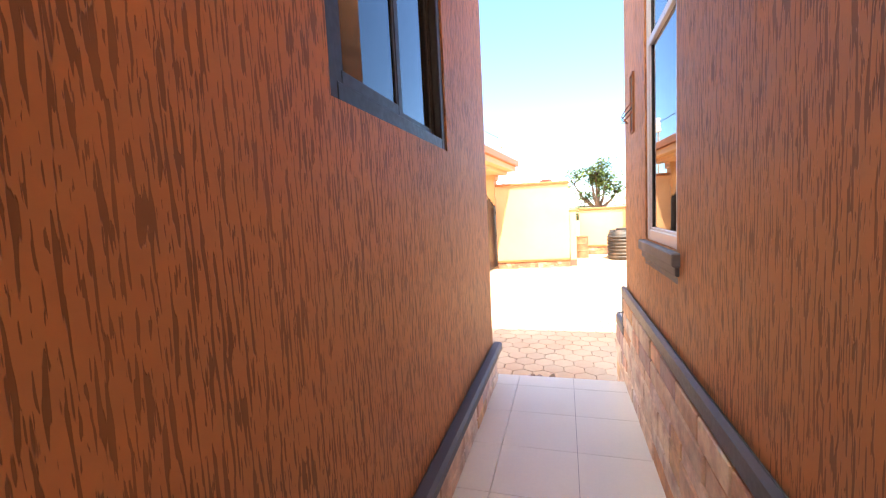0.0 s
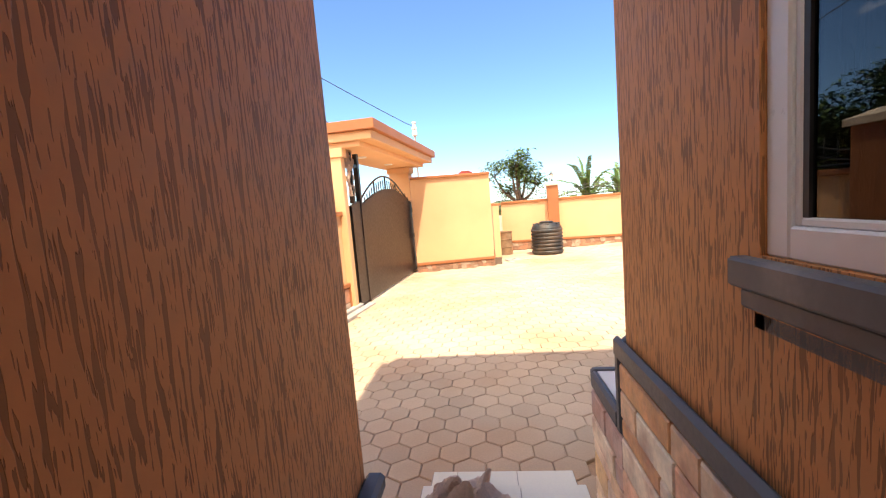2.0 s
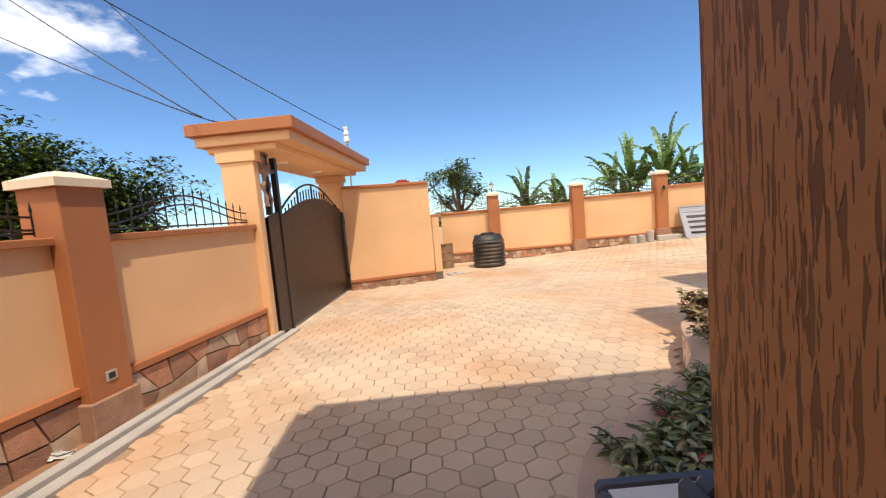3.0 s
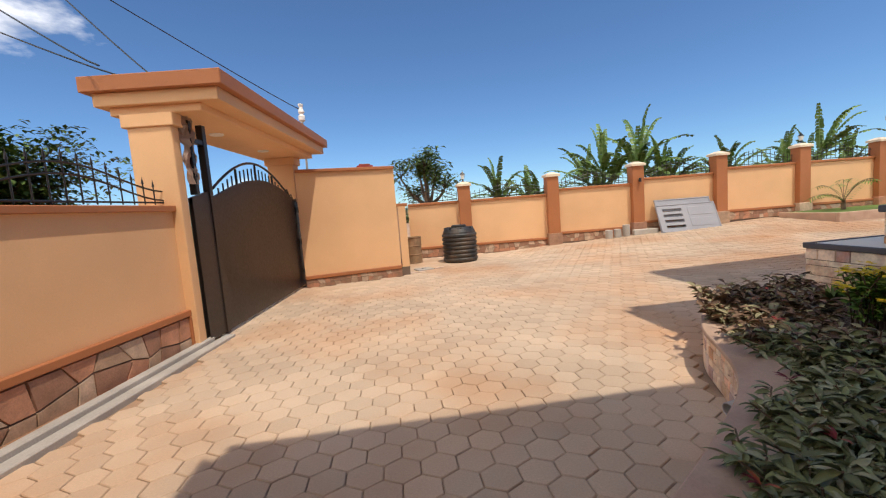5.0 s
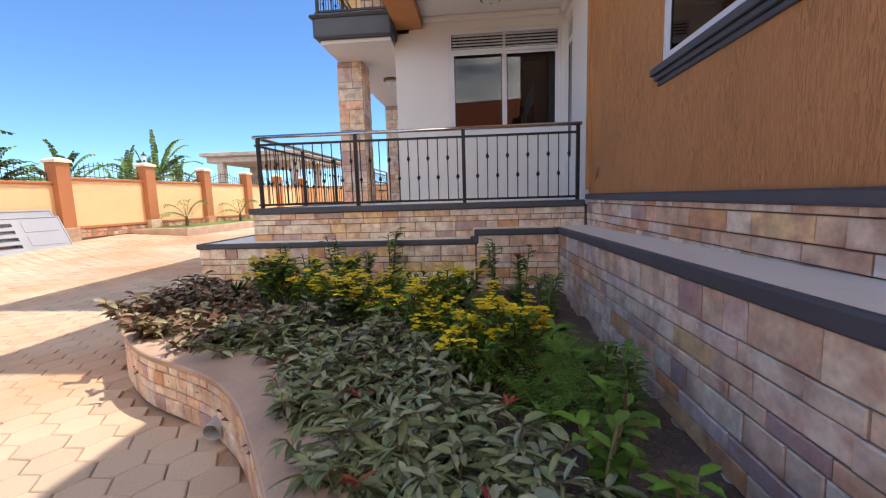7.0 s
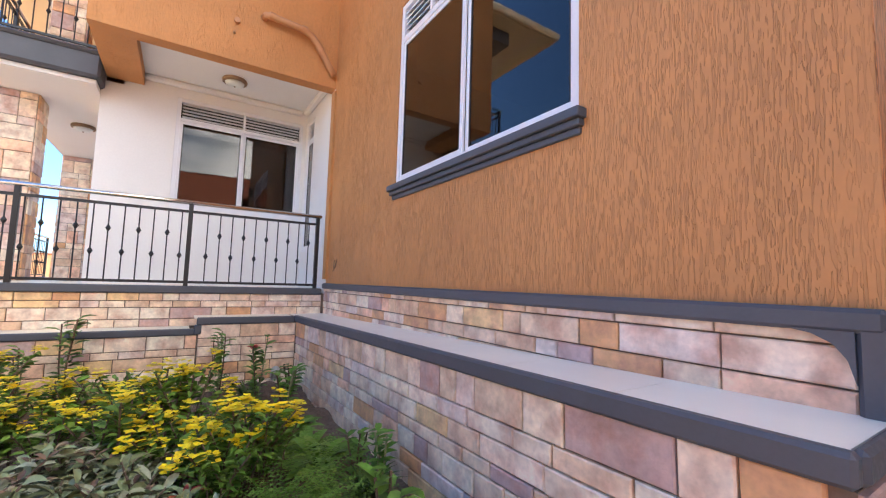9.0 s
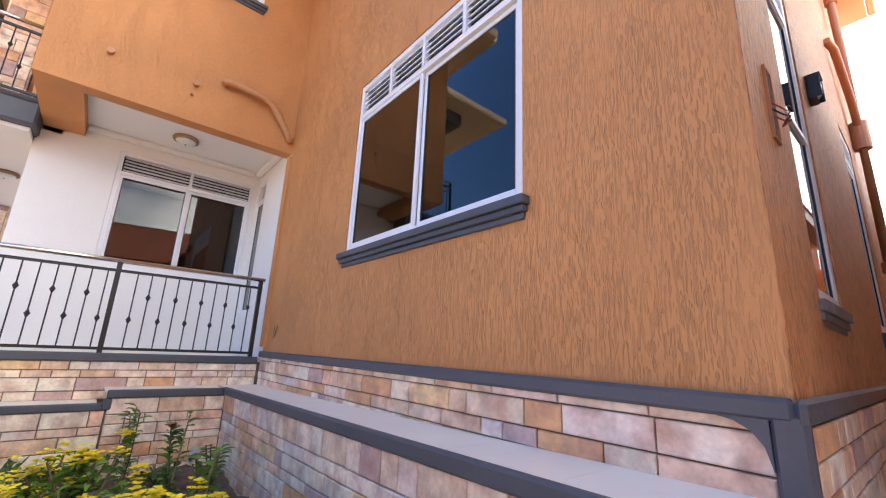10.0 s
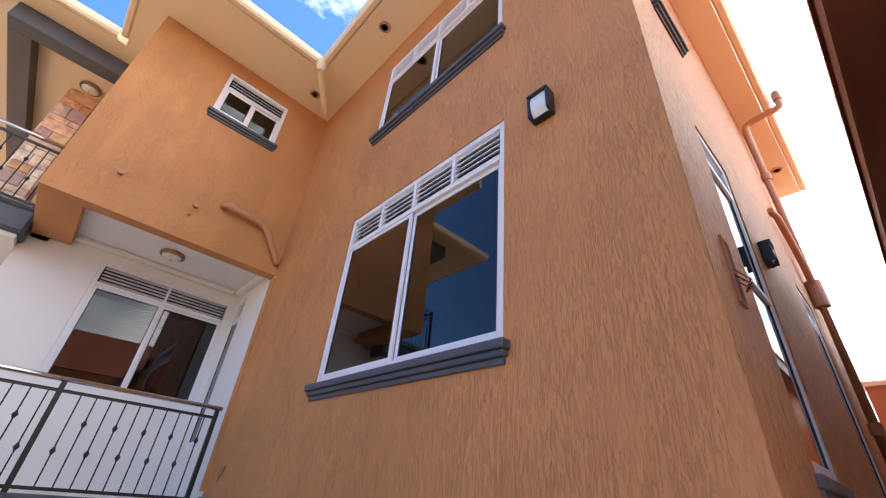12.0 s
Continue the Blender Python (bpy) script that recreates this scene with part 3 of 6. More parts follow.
plinth_side = structure("plinth_side", boxes((SIDE - 0.008, SIDE, -4.0, FRONT, 0.0, 1.36), (SIDE - 0.008, SIDE + 0.02, FRONT, 3.72, 0.0, 1.05)), MORTAR, "peach sandstone clad plinth in the passage", "plinth")
structure("trim_side", boxes((SIDE - 0.032, SIDE, -4.0, FRONT + 0.06, 1.36, 1.445)), SLATE, "dark grey painted plinth capping", "trim", bevel=0.014)
platform = structure("platform", boxes((6.02, 15, 3.28, 7.98, 0, 1.30)), MORTAR, "sandstone clad raised porch platform", "platform")
structure("floor_porch", boxes((6.1, 15, 3.3, 7.9, 1.305, 1.36)), TILE, "cream tiled porch floor", "floor")
structure("trim_platform", boxes((5.97, 6.09, 3.33, 8.03, 1.285, 1.37), (6.09, 15, 7.91, 8.03, 1.285, 1.37)), SLATE, "dark grey painted platform edging", "trim", bevel=0.012)
step_ledge = structure("step_ledge", boxes((5.59, 6.01, 3.70, 4.78, 0, 1.015), (5.59, 6.01, 4.78, 8.54, 0, 0.86), (6.01, 15, 7.99, 8.54, 0, 0.86)), MORTAR, "sandstone clad lower step round the porch", "step")
structure("step_tiles", boxes((5.6, 6.0, 3.77, 4.82, 1.015, 1.027), (5.6, 6.0, 4.86, 8.5, 0.86, 0.905), (6.0, 15, 8.0, 8.5, 0.86, 0.905)), TILE, "cream tiled top of the porch step", "step")
structure("trim_step", boxes((5.555, 5.6, 3.765, 4.80, 0.955, 1.035), (5.555, 5.6, 4.75, 4.82, 0.85, 0.955), (5.555, 5.6, 4.82, 8.57, 0.845, 0.915), (5.6, 15, 8.515, 8.57, 0.845, 0.915)), SLATE, "dark grey painted step edging", "trim", bevel=0.01)

# ---- balcony, columns ----
structure("balcony", boxes((7.15, 15.5, 6.06, 7.36, 4.06, 4.44), (7.10, 15.5, 6.06, 7.41, 4.36, 4.42)), SLATE, "dark grey painted balcony slab", "balcony", bevel=0.03)
structure("ceiling_balcony", boxes((7.25, 15.4, 6.11, 7.27, 4.0, 4.055)), WHITE, "cream underside of the balcony", "ceiling")
structure("frame_balcony", boxes((7.48, 7.78, 6.06, 7.77, 7.27, SOFFIT - 0.003), (7.78, 15.4, 7.47, 7.77, 7.27, SOFFIT - 0.003)), SLATE, "dark grey painted drop beam round the upper balcony", "beam", bevel=0.01)
structure("ceiling_upper_balcony", boxes((7.78, 15.4, 6.06, 7.47, 7.5, 7.56)), CREAM, "cream ceiling of the upper balcony", "ceiling")


# ---- the low building across the passage ----
LEFT, LEND = -0.40, 3.10
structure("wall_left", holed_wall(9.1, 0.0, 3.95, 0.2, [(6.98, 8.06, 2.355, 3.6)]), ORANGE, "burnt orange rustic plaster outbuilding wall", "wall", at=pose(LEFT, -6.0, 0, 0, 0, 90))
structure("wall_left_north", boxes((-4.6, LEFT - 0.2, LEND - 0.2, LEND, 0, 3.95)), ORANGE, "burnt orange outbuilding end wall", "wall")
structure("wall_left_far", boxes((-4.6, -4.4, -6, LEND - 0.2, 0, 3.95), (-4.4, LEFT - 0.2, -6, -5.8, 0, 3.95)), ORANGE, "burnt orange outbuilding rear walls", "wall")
structure("roof_left", boxes((-4.85, -0.20, -6.3, 3.38, 3.95, 4.0), (-4.9, -4.85, -6.35, 3.43, 3.93, 4.12), (-0.20, -0.17, -6.35, 3.43, 3.93, 4.12), (-4.85, -0.20, 3.38, 3.43, 3.93, 4.12)), ROOFWOOD, "dark brown boarded eaves of the outbuilding", "roof")


def tiled_hip(x0, x1, y0, y1, z, top, run_in):
    """A hipped roof in stepped courses of clay tiles."""
    bm = bmesh.new()
    n = 14
    half = (x1 - x0) / 2
    for k in range(n):
        u0, u1 = k / n, (k + 1) / n + 0.01
        a = [(x0 + half * u0, y0 + run_in * u0), (x1 - half * u0, y0 + run_in * u0), (x1 - half * u0, y1 - run_in * u0), (x0 + half * u0, y1 - run_in * u0)]
        b = [(x0 + half * u1, y0 + run_in * u1), (x1 - half * u1, y0 + run_in * u1), (x1 - half * u1, y1 - run_in * u1), (x0 + half * u1, y1 - run_in * u1)]
        lip = z + (top - z) * u0 + 0.03
        lo = [bm.verts.new((x, y, lip - 0.035)) for x, y in a]
        mid = [bm.verts.new((x, y, lip)) for x, y in a]
        hi = [bm.verts.new((x, y, z + (top - z) * u1 - 0.005)) for x, y in b]
        for q in range(4):
            m = (q + 1) % 4
            bm.faces.new((lo[q], lo[m], mid[m], mid[q]))
            bm.faces.new((mid[q], mid[m], hi[m], hi[q]))
    return bm


structure("roof_left_tiles", tiled_hip(-4.92, -0.15, -6.37, 3.45, 4.12, 5.45, 2.6), ROOFTILE, "red clay tile hipped roof of the outbuilding", "roof")
window("window_9", 1.08, 1.245, pose(LEFT - 0.03, 0.98, 2.355, 0, 0, 90), vent=0, sill=False, seal=True, frame=ALUDARK, label="black framed sliding window with tinted glass")
plinth_left = structure("plinth_left", boxes((LEFT, LEFT + 0.008, -6, LEND, 0.0, 0.98)), MORTAR, "sandstone clad plinth of the outbuilding", "plinth")
structure("trim_left", boxes((LEFT, LEFT + 0.07, -6, LEND + 0.03, 0.975, 1.04)), SLATE, "dark grey painted plinth capping", "trim", bevel=0.014)

# ---- passage floor and steps ----
passage_floor = structure("floor_passage", boxes((LEFT, SIDE, -6, 3.2, 0.0, 0.738)), GROUT, "cream tiled passage floor", "floor")
structure("wall_passage_end", boxes((LEFT - 0.2, 3.0, -6.25, -6.05, 0, 3.5)), PEACH, "peach wall closing the passage", "wall")
for i, (tread, top) in enumerate(((3.55, 0.56), (3.95, 0.37), (4.35, 0.18))):
    y0 = (3.2, 3.55, 3.95)[i]
    st = structure("step", boxes((LEFT + 0.02, SIDE - 0.02, y0, tread, 0.0, top - 0.012)), GROUT, "cream tiled step down to the yard", "step")
    for x0, x1 in ((-0.37, -0.21), (-0.206, 0.188), (0.192, 0.555)):
        part("tile", boxes((x0, x1, y0, tread + 0.012, top - 0.012, top)), TILE, st, bevel=0.002)

# ---- boundary walls ----
GATE = pose(-2.65, 9.8, 0, 0, 0, -5.16)


def spike_panel(at, length, name="fence_panel"):
    """A black iron panel with a waved top rail and spear points, standing on a wall."""
    t = thing(name, "black wrought iron fence panel with spear points on the wall", "fence", at, "fence panels on the boundary wall")
    n = max(6, round(length / 0.17))

    def top(x):
        return 0.33 + 0.13 * math.cos((x / length - 0.5) * 2 * math.pi)

    for k in range(n + 1):
        x = length * k / n
        bm = bmesh.new()
        rod(bm, (x, 0, 0.02), (x, 0, top(x) + 0.05), 0.009, seg=6)
        rod(bm, (x, 0, top(x) + 0.05), (x, 0, top(x) + 0.14), 0.017, 0.001, seg=6)
        part("bar", bm, IRON, t)
    for off in (0.0, -0.12):
        bm = bmesh.new()
        sweep(bm, [(length * k / 16, 0, top(length * k / 16) + off) for k in range(17)], 0.012, 6)
        part("rail", bm, IRON, t)
    bm = bmesh.new()
    rod(bm, (0, 0, 0.05), (length, 0, 0.05), 0.012, seg=6)
    part("bottom_rail", bm, IRON, t)
    return t


def pillar(at, w, h, name="pillar"):
    """A terracotta boundary pillar with a hipped cream cap and stone foot."""
    t = thing(name, "terracotta painted boundary pillar with a cream cap", "pillar", at, "boundary pillars")
    part("shaft", boxes((-w / 2, w / 2, -w / 2, w / 2, -0.1, h - 0.16)), TERRACOTTA, t, bevel=0.008)
    bm = boxes((-w / 2 - 0.05, w / 2 + 0.05, -w / 2 - 0.05, w / 2 + 0.05, h - 0.16, h - 0.08))
    v = [bm.verts.new(p) for p in ((-w / 2 - 0.05, -w / 2 - 0.05, h - 0.08), (w / 2 + 0.05, -w / 2 - 0.05, h - 0.08), (w / 2 + 0.05, w / 2 + 0.05, h - 0.08), (-w / 2 - 0.05, w / 2 + 0.05, h - 0.08),
                                   (-w / 5, -w / 5, h), (w / 5, -w / 5, h), (w / 5, w / 5, h), (-w / 5, w / 5, h))]
    for a, b, c, d in ((0, 1, 5, 4), (1, 2, 6, 5), (2, 3, 7, 6), (3, 0, 4, 7), (4, 5, 6, 7)):
        bm.faces.new((v[a], v[b], v[c], v[d]))
    part("cap", bm, CAPPAINT, t, "cream painted hipped cap")
    part("foot", boxes((-w / 2 - 0.04, w / 2 + 0.04, -w / 2 - 0.04, w / 2 + 0.04, -0.1, 0.42)), RUBBLE, t, "stone clad foot", bevel=0.01)
    return t


def rubble(parent, length, z0, z1, seed, y=-0.012):
    """Crazy stone facing: uneven polygons set in mortar along x."""
    rng = random.Random(seed)
    rows = 2
    cell = (z1 - z0) / rows
    n = max(2, round(length / (cell * 1.3)))
    pts = [[(length * (i + (0 if i in (0, n) else rng.uniform(-0.32, 0.32)) + (0.0 if i in (0, n) else 0.25 * (k % 2))) / n,
             z0 + cell * (k + (0 if k in (0, rows) else rng.uniform(-0.3, 0.3)))) for i in range(n + 1)] for k in range(rows + 1)]
    for k in range(rows):
        for i in range(n):
            q = [pts[k][i], pts[k][i + 1], pts[k + 1][i + 1], pts[k + 1][i]]
            cx, cz = sum(p[0] for p in q) / 4, sum(p[1] for p in q) / 4
            bm = bmesh.new()
            lo = [bm.verts.new((cx + (a - cx) * 0.97, 0, cz + (b - cz) * 0.96)) for a, b in q]
            hi = [bm.verts.new((cx + (a - cx) * 0.93, y - rng.uniform(0, 0.008), cz + (b - cz) * 0.91)) for a, b in q]
            bm.faces.new(hi)
            for e in range(4):
                bm.faces.new((lo[e], lo[(e + 1) % 4], hi[(e + 1) % 4], hi[e]))
            part("stone", bm, RUBBLE, parent)


def boundary(name, at, length, height, seed, base=0.42, panel=True, stones=True, stop=False):
    """A bay of peach wall along x facing -y: stone base with terracotta band, coping, iron panel."""
    t = thing(name, "peach painted boundary wall with terracotta bands", "wall", at, kind="structure")
    part("face", boxes((0, length, 0, 0.2, base - 0.02, height - 0.08)), PEACH, t)
    foot = part("base", boxes((0, length, -0.02, 0.2, -0.3, base - 0.02)), MORTAR, t)
    part("band", boxes((0, length, -0.07, 0.0, base - 0.02, base + 0.07)), TERRACOTTA, t, "terracotta band", bevel=0.01)
    part("coping", boxes((0, length, -0.06, 0.26, height - 0.08, height)), TERRACOTTA, t, "terracotta coping", bevel=0.01)
    if stop:
        part("band_return", boxes((length - 0.1, length, -0.07, -0.022, -0.02, base - 0.02)), TERRACOTTA, t, "terracotta band", bevel=0.01)
    if stones:
        rubble(foot, length, -0.02, base - 0.03, seed, y=-0.04)
    if panel:
        p = spike_panel(at @ pose(0.05, 0.1, height), length - 0.1)
    return t


pillar(pose(0.42, -6.15, 0), 0.34, 4.25)
spike_panel(pose(-0.40, -6.15, 3.5), 0.62)

# back boundary: pillars along a straight line
P0, ALONG = Vector((1.31, 18.56)), Vector((0.9976, -0.07))
OFFS = [1.49, 4.70, 7.85, 11.0, 14.2, 17.3, 20.4, 23.5, 26.6]


def line(d):
    p = P0 + ALONG * d
    return p.x, p.y


ANG = math.degrees(math.atan2(ALONG.y, ALONG.x))
for n, d in enumerate(OFFS):
    x, y = line(d)
    pillar(pose(x, y, rise(x, 18), 0, 0, ANG), 0.42, 2.62)
for n, (a, b) in enumerate(zip([-0.75] + OFFS, OFFS)):
    x, y = line(a + 0.2)
    boundary("wall_boundary_%d" % (n + 1), pose(x, y, max(0.02, rise(line((a + b) / 2)[0], 18)), 0, 0, ANG), b - a - 0.4, 1.95, n, base=0.30)
boundary("wall_boundary_far", pose(28.2, 16.6, 0.5, 0, 0, -90), 30, 1.95, 77, panel=False, stones=False)
x, y = line(-0.75)
boundary("wall_boundary_return", pose(0.34, 18.6, 0, 0, 0, -90), 3.7, 1.95, 31, base=0.25, panel=False)

# gate, canopy and its flank wall
stub_at = pose(-2.12, 14.37, 0, 0, 0, 11.9)
boundary("wall_gate_flank", stub_at, 2.48, 2.95, 5, base=0.22, panel=False)
gp = thing("gate_pier", "peach painted gate pier carrying the canopy", "pier", GATE, "gate piers")
part("shaft", boxes((-0.60, -0.02, 0.0, 0.18, 0, 3.12)), PEACH, gp, bevel=0.01)
part("capital", boxes((-0.66, 0.03, -0.03, 0.21, 3.12, 3.3)), PEACH, gp, bevel=0.01)
gp2 = thing("gate_pier", "peach painted gate pier carrying the canopy", "pier", GATE, "gate piers")
part("shaft", boxes((-0.62, 0.02, 4.85, 5.25, 0, 3.12)), PEACH, gp2, bevel=0.01)
part("capital", boxes((-0.67, 0.07, 4.80, 5.30, 3.12, 3.3)), PEACH, gp2, bevel=0.01)
canopy = thing("gate_canopy", "peach and terracotta concrete gate canopy in three steps", "canopy", GATE)
part("top_slab", boxes((-1.06, 0.78, -0.14, 5.52, 3.58, 3.78)), TERRACOTTA, canopy, "terracotta fascia", bevel=0.01)
part("middle_band", boxes((-0.96, 0.68, -0.05, 5.43, 3.41, 3.58)), PEACH, canopy, bevel=0.01)
part("lower_band", boxes((-0.82, 0.40, 0.04, 5.32, 3.30, 3.41)), PEACH, canopy, bevel=0.01)
for k in range(2):
    bm = bmesh.new()
    lathe(bm, [(0.11, -0.02), (0.12, 0.0)], 16, (-0.2, 1.6 + 2.0 * k, 3.30))
    part("downlight", bm, WHITE, canopy, "round white downlight")


def make_gate():
    t = thing("gate", "closed dark brown sheet steel gate with arched iron top", "gate", GATE)
    y0, y1, ybar = 0.19, 4.84, 0.72

    def arch(y):
        return 2.15 + 0.42 * math.sin(math.pi * max(0.0, min(1.0, (y - ybar) / (y1 - ybar))))

    for a, b, lab in ((y0, ybar - 0.02, "narrow wicket leaf"), (ybar, y1, "wide leaf")):
        bm = bmesh.new()
        n = 16
        lo, hi = [], []
        for k in range(n + 1):
            y = a + (b - a) * k / n
            zt = arch(y) if a >= ybar else 2.15 + 0.12 * (y - a) / (b - a)
            lo.append([bm.verts.new((x, y, 0.06)) for x in (-0.03, 0.03)])
            hi.append([bm.verts.new((x, y, zt)) for x in (-0.03, 0.03)])
        for k in range(n):
            for s in (0, 1):
                bm.faces.new((lo[k][s], lo[k + 1][s], hi[k + 1][s], hi[k][s]))
            bm.faces.new((hi[k][0], hi[k + 1][0], hi[k + 1][1], hi[k][1]))
            bm.faces.new((lo[k][0], lo[k + 1][0], lo[k + 1][1], lo[k][1]))
        part("leaf", bm, GATEPAINT, t, lab)
    n = 22
    bm = bmesh.new()
    sweep(bm, [(0, ybar + (y1 - ybar) * (0.03 + 0.90 * k / n), arch(ybar + (y1 - ybar) * k / n) + 0.06 + 0.26 * math.sin(math.pi * min(1, (k + 2) / (n + 2)) ** 0.8)) for k in range(n + 1)], 0.022, 8)
    part("arch_rail", bm, IRON, t)
    for k in range(1, n):
        y = ybar + (y1 - ybar) * (0.03 + 0.90 * k / n)
        z = arch(ybar + (y1 - ybar) * k / n)
        bm = bmesh.new()
        rod(bm, (0, y, z - 0.06), (0, y, z + (0.22 if k % 5 else 0.30) * math.sin(math.pi * min(1, (k + 2) / (n + 2)) ** 0.8)), 0.014 if k % 5 else 0.022, seg=6)
        part("bar", bm, IRON, t)
    part("mullion", boxes((-0.05, 0.05, ybar - 0.06, ybar + 0.04, 0.03, 2.2)), GATEPAINT, t, bevel=0.006)
    part("post", boxes((-0.05, 0.05, ybar - 0.07, ybar + 0.03, 2.2, 3.25), (-0.05, 0.05, ybar - 0.42, ybar - 0.34, 2.2, 3.25), (-0.04, 0.04, ybar - 0.34, ybar - 0.07, 2.95, 3.02)), IRON, t, bevel=0.006)
    for z in (0.35, 1.1, 1.9):
        bm = bmesh.new()
        rod(bm, (0.06, y1 - 0.06, z), (0.06, y1 - 0.06, z + 0.14), 0.022, seg=8)
        part("hinge", bm, IRON, t)
    bm = bmesh.new()
    sweep(bm, [(0.02, y1 - 0.75 + 0.09 * k, 2.42 - 0.035 * k + (0.07 if k % 3 == 1 else 0)) for k in range(9)], 0.016, 6)
    part("scroll", bm, IRON, t)
    return t


make_gate()

# left boundary between the gate and the outbuilding
LWALL = pose(-2.8, 9.85, 0, 0, 0, -10.4)
KERB = pose(-2.46, 9.85, 0, 0, 0, -7.6)
boundary("wall_left_boundary_1", LWALL @ pose(0, -2.83, 0, 0, 0, 90), 2.86, 2.05, 11, base=0.52, stop=True)
boundary("wall_left_boundary_2", LWALL @ pose(0, -7.1, 0, 0, 0, 90), 3.84, 2.05, 12, base=0.52)
pillar(LWALL @ pose(-0.06, -3.04, 0), 0.46, 2.68)
structure("wall_left_closing", boxes((-4.6, -3.2, 3.1, 3.3, 0, 2.05)), PEACH, "plain peach wall beside the outbuilding", "wall")
structure("kerb", boxes((-0.27, -0.15, -7.2, 0.2, -0.05, 0.10), (-0.15, 0.0, -7.2, 0.5, -0.05, 0.045)), CONCRETE, "grey concrete drain kerb along the wall", "kerb", bevel=0.012, at=KERB)
structure("verge", boxes((-0.9, -0.27, -7.2, 0.0, -0.05, 0.05)), EARTH, "red earth strip beside the wall", "ground", at=KERB)


# ---- planting bed ----
BED_EDGE = [(5.55, 8.42), (4.7, 8.40), (4.05, 8.18), (3.58, 7.86), (3.25, 7.50), (3.00, 7.15), (2.80, 6.73), (2.60, 6.37), (2.33, 6.05), (2.0, 5.78), (1.6, 5.48), (1.15, 5.15), (0.9, 4.8), (0.78, 4.4), (0.74, 3.8)]


def smooth_line(points, per=5):
    out = []
    for k in range(len(points) - 1):
        p = [Vector(points[max(0, min(len(points) - 1, k + j))]) for j in (-1, 0, 1, 2)]
        for s in range(per):
            u = s / per
            out.append(0.5 * ((2 * p[1]) + (p[2] - p[0]) * u + (2 * p[0] - 5 * p[1] + 4 * p[2] - p[3]) * u * u + (3 * p[1] - p[0] - 3 * p[2] + p[3]) * u ** 3))
    out.append(Vector(points[-1]))
    return out


EDGE = smooth_line(BED_EDGE)


def inside_bed(x, y, pad):
    """Whether a spot lies within the bed's outline."""
    ring = [(p.x, p.y) for p in EDGE] + [(0.74, 3.5), (5.6, 3.5)]
    hit = False
    for k in range(len(ring)):
        (ax, ay), (bx, by) = ring[k], ring[k - 1]
        if (ay > y) != (by > y) and x < (bx - ax) * (y - ay) / (by - ay) + ax:
            hit = not hit
    return hit


def inward(k):
    a, b = EDGE[max(0, k - 1)], EDGE[min(len(EDGE) - 1, k + 1)]
    d = (b - a).normalized()
    return Vector((-d.y, d.x))


def bed_ring(off0, off1, z0, z1):
    """A band following the bed's edge."""
    bm = bmesh.new()
    rows = []
    for k, p in enumerate(EDGE):
        n = inward(k)
        q0, q1 = p + n * off0, p + n * off1
        rows.append([bm.verts.new((q0.x, q0.y, z0)), bm.verts.new((q0.x, q0.y, z1)), bm.verts.new((q1.x, q1.y, z1)), bm.verts.new((q1.x, q1.y, z0))])
    for a, b in zip(rows, rows[1:]):
        for k in range(4):
            bm.faces.new((a[k], a[(k + 1) % 4], b[(k + 1) % 4], b[k]))
    bm.faces.new(rows[0])
    bm.faces.new(rows[-1][::-1])
    return bm


bed_wall = structure("bed_wall", bed_ring(0.03, 0.30, -0.05, 0.36), MORTAR, "curved low sandstone clad planting bed wall", "wall")
structure("bed_coping", bed_ring(-0.03, 0.34, 0.36, 0.405), COPING, "dusty pink screed coping of the bed", "coping", bevel=0.008)


def bed_soil():
    bm = bmesh.new()
    n = 60
    for i in range(n):
        for k in range(n):
            x, y = 0.75 + 4.85 * i / n, 3.7 + 4.8 * k / n
            if inside_bed(x + 0.04, y + 0.04, 0):
                q = [(x, y), (x + 4.85 / n, y), (x + 4.85 / n, y + 4.8 / n), (x, y + 4.8 / n)]
                bm.faces.new([bm.verts.new((a, b, 0.24 + 0.07 * noise.noise((a * 2.5, b * 2.5, 1)) + 0.045 * noise.noise((a * 14, b * 14, 3)))) for a, b in q])
    bmesh.ops.remove_doubles(bm, verts=bm.verts, dist=1e-4)
    return bm


structure("bed_soil", bed_soil(), SOIL, "dark brown soil of the planting bed", "soil")


# ---- railings ----
def railing(name, at, length, posts, label, top_steel=True, height=1.0):
    """An iron balustrade along x: steel handrail, knuckled balusters, square posts."""
    t = thing(name, label, "railing", at)
    bm = bmesh.new()
    rod(bm, (-0.03, 0, height), (length + 0.03, 0, height), 0.026, seg=14)
    part("handrail", bm, STEEL if top_steel else IRON, t, "polished steel handrail", smooth=True)
    part("upper_bar", boxes((0, length, -0.016, 0.016, height - 0.125, height - 0.095)), IRON, t)
    part("lower_bar", boxes((0, length, -0.016, 0.016, 0.03, 0.06)), IRON, t)
    for x in posts:
        part("post", boxes((x - 0.024, x + 0.024, -0.024, 0.024, 0.0, height - 0.02)), IRON, t, bevel=0.003)
    n = round(length / 0.135)
    shapes = []
    for heights in ((0.62,), (0.36,)):
        bm = bmesh.new()
        rod(bm, (0, 0, 0.06), (0, 0, height - 0.12), 0.0075, seg=6)
        for h in heights:
            lathe(bm, [(0.008, h - 0.035), (0.016, h - 0.02), (0.026, h), (0.016, h + 0.02), (0.008, h + 0.035)], 8)
        shapes.append(mesh_of("baluster", bm, IRON))
    for k in range(1, n):
        x = length * k / n
        if min(abs(x - p) for p in posts) < 0.05:
            continue
        ob = new("baluster", shapes[k % 2])
        ob.parent, ob.matrix_basis = t, Matrix.Translation((x, 0, 0))
    return t


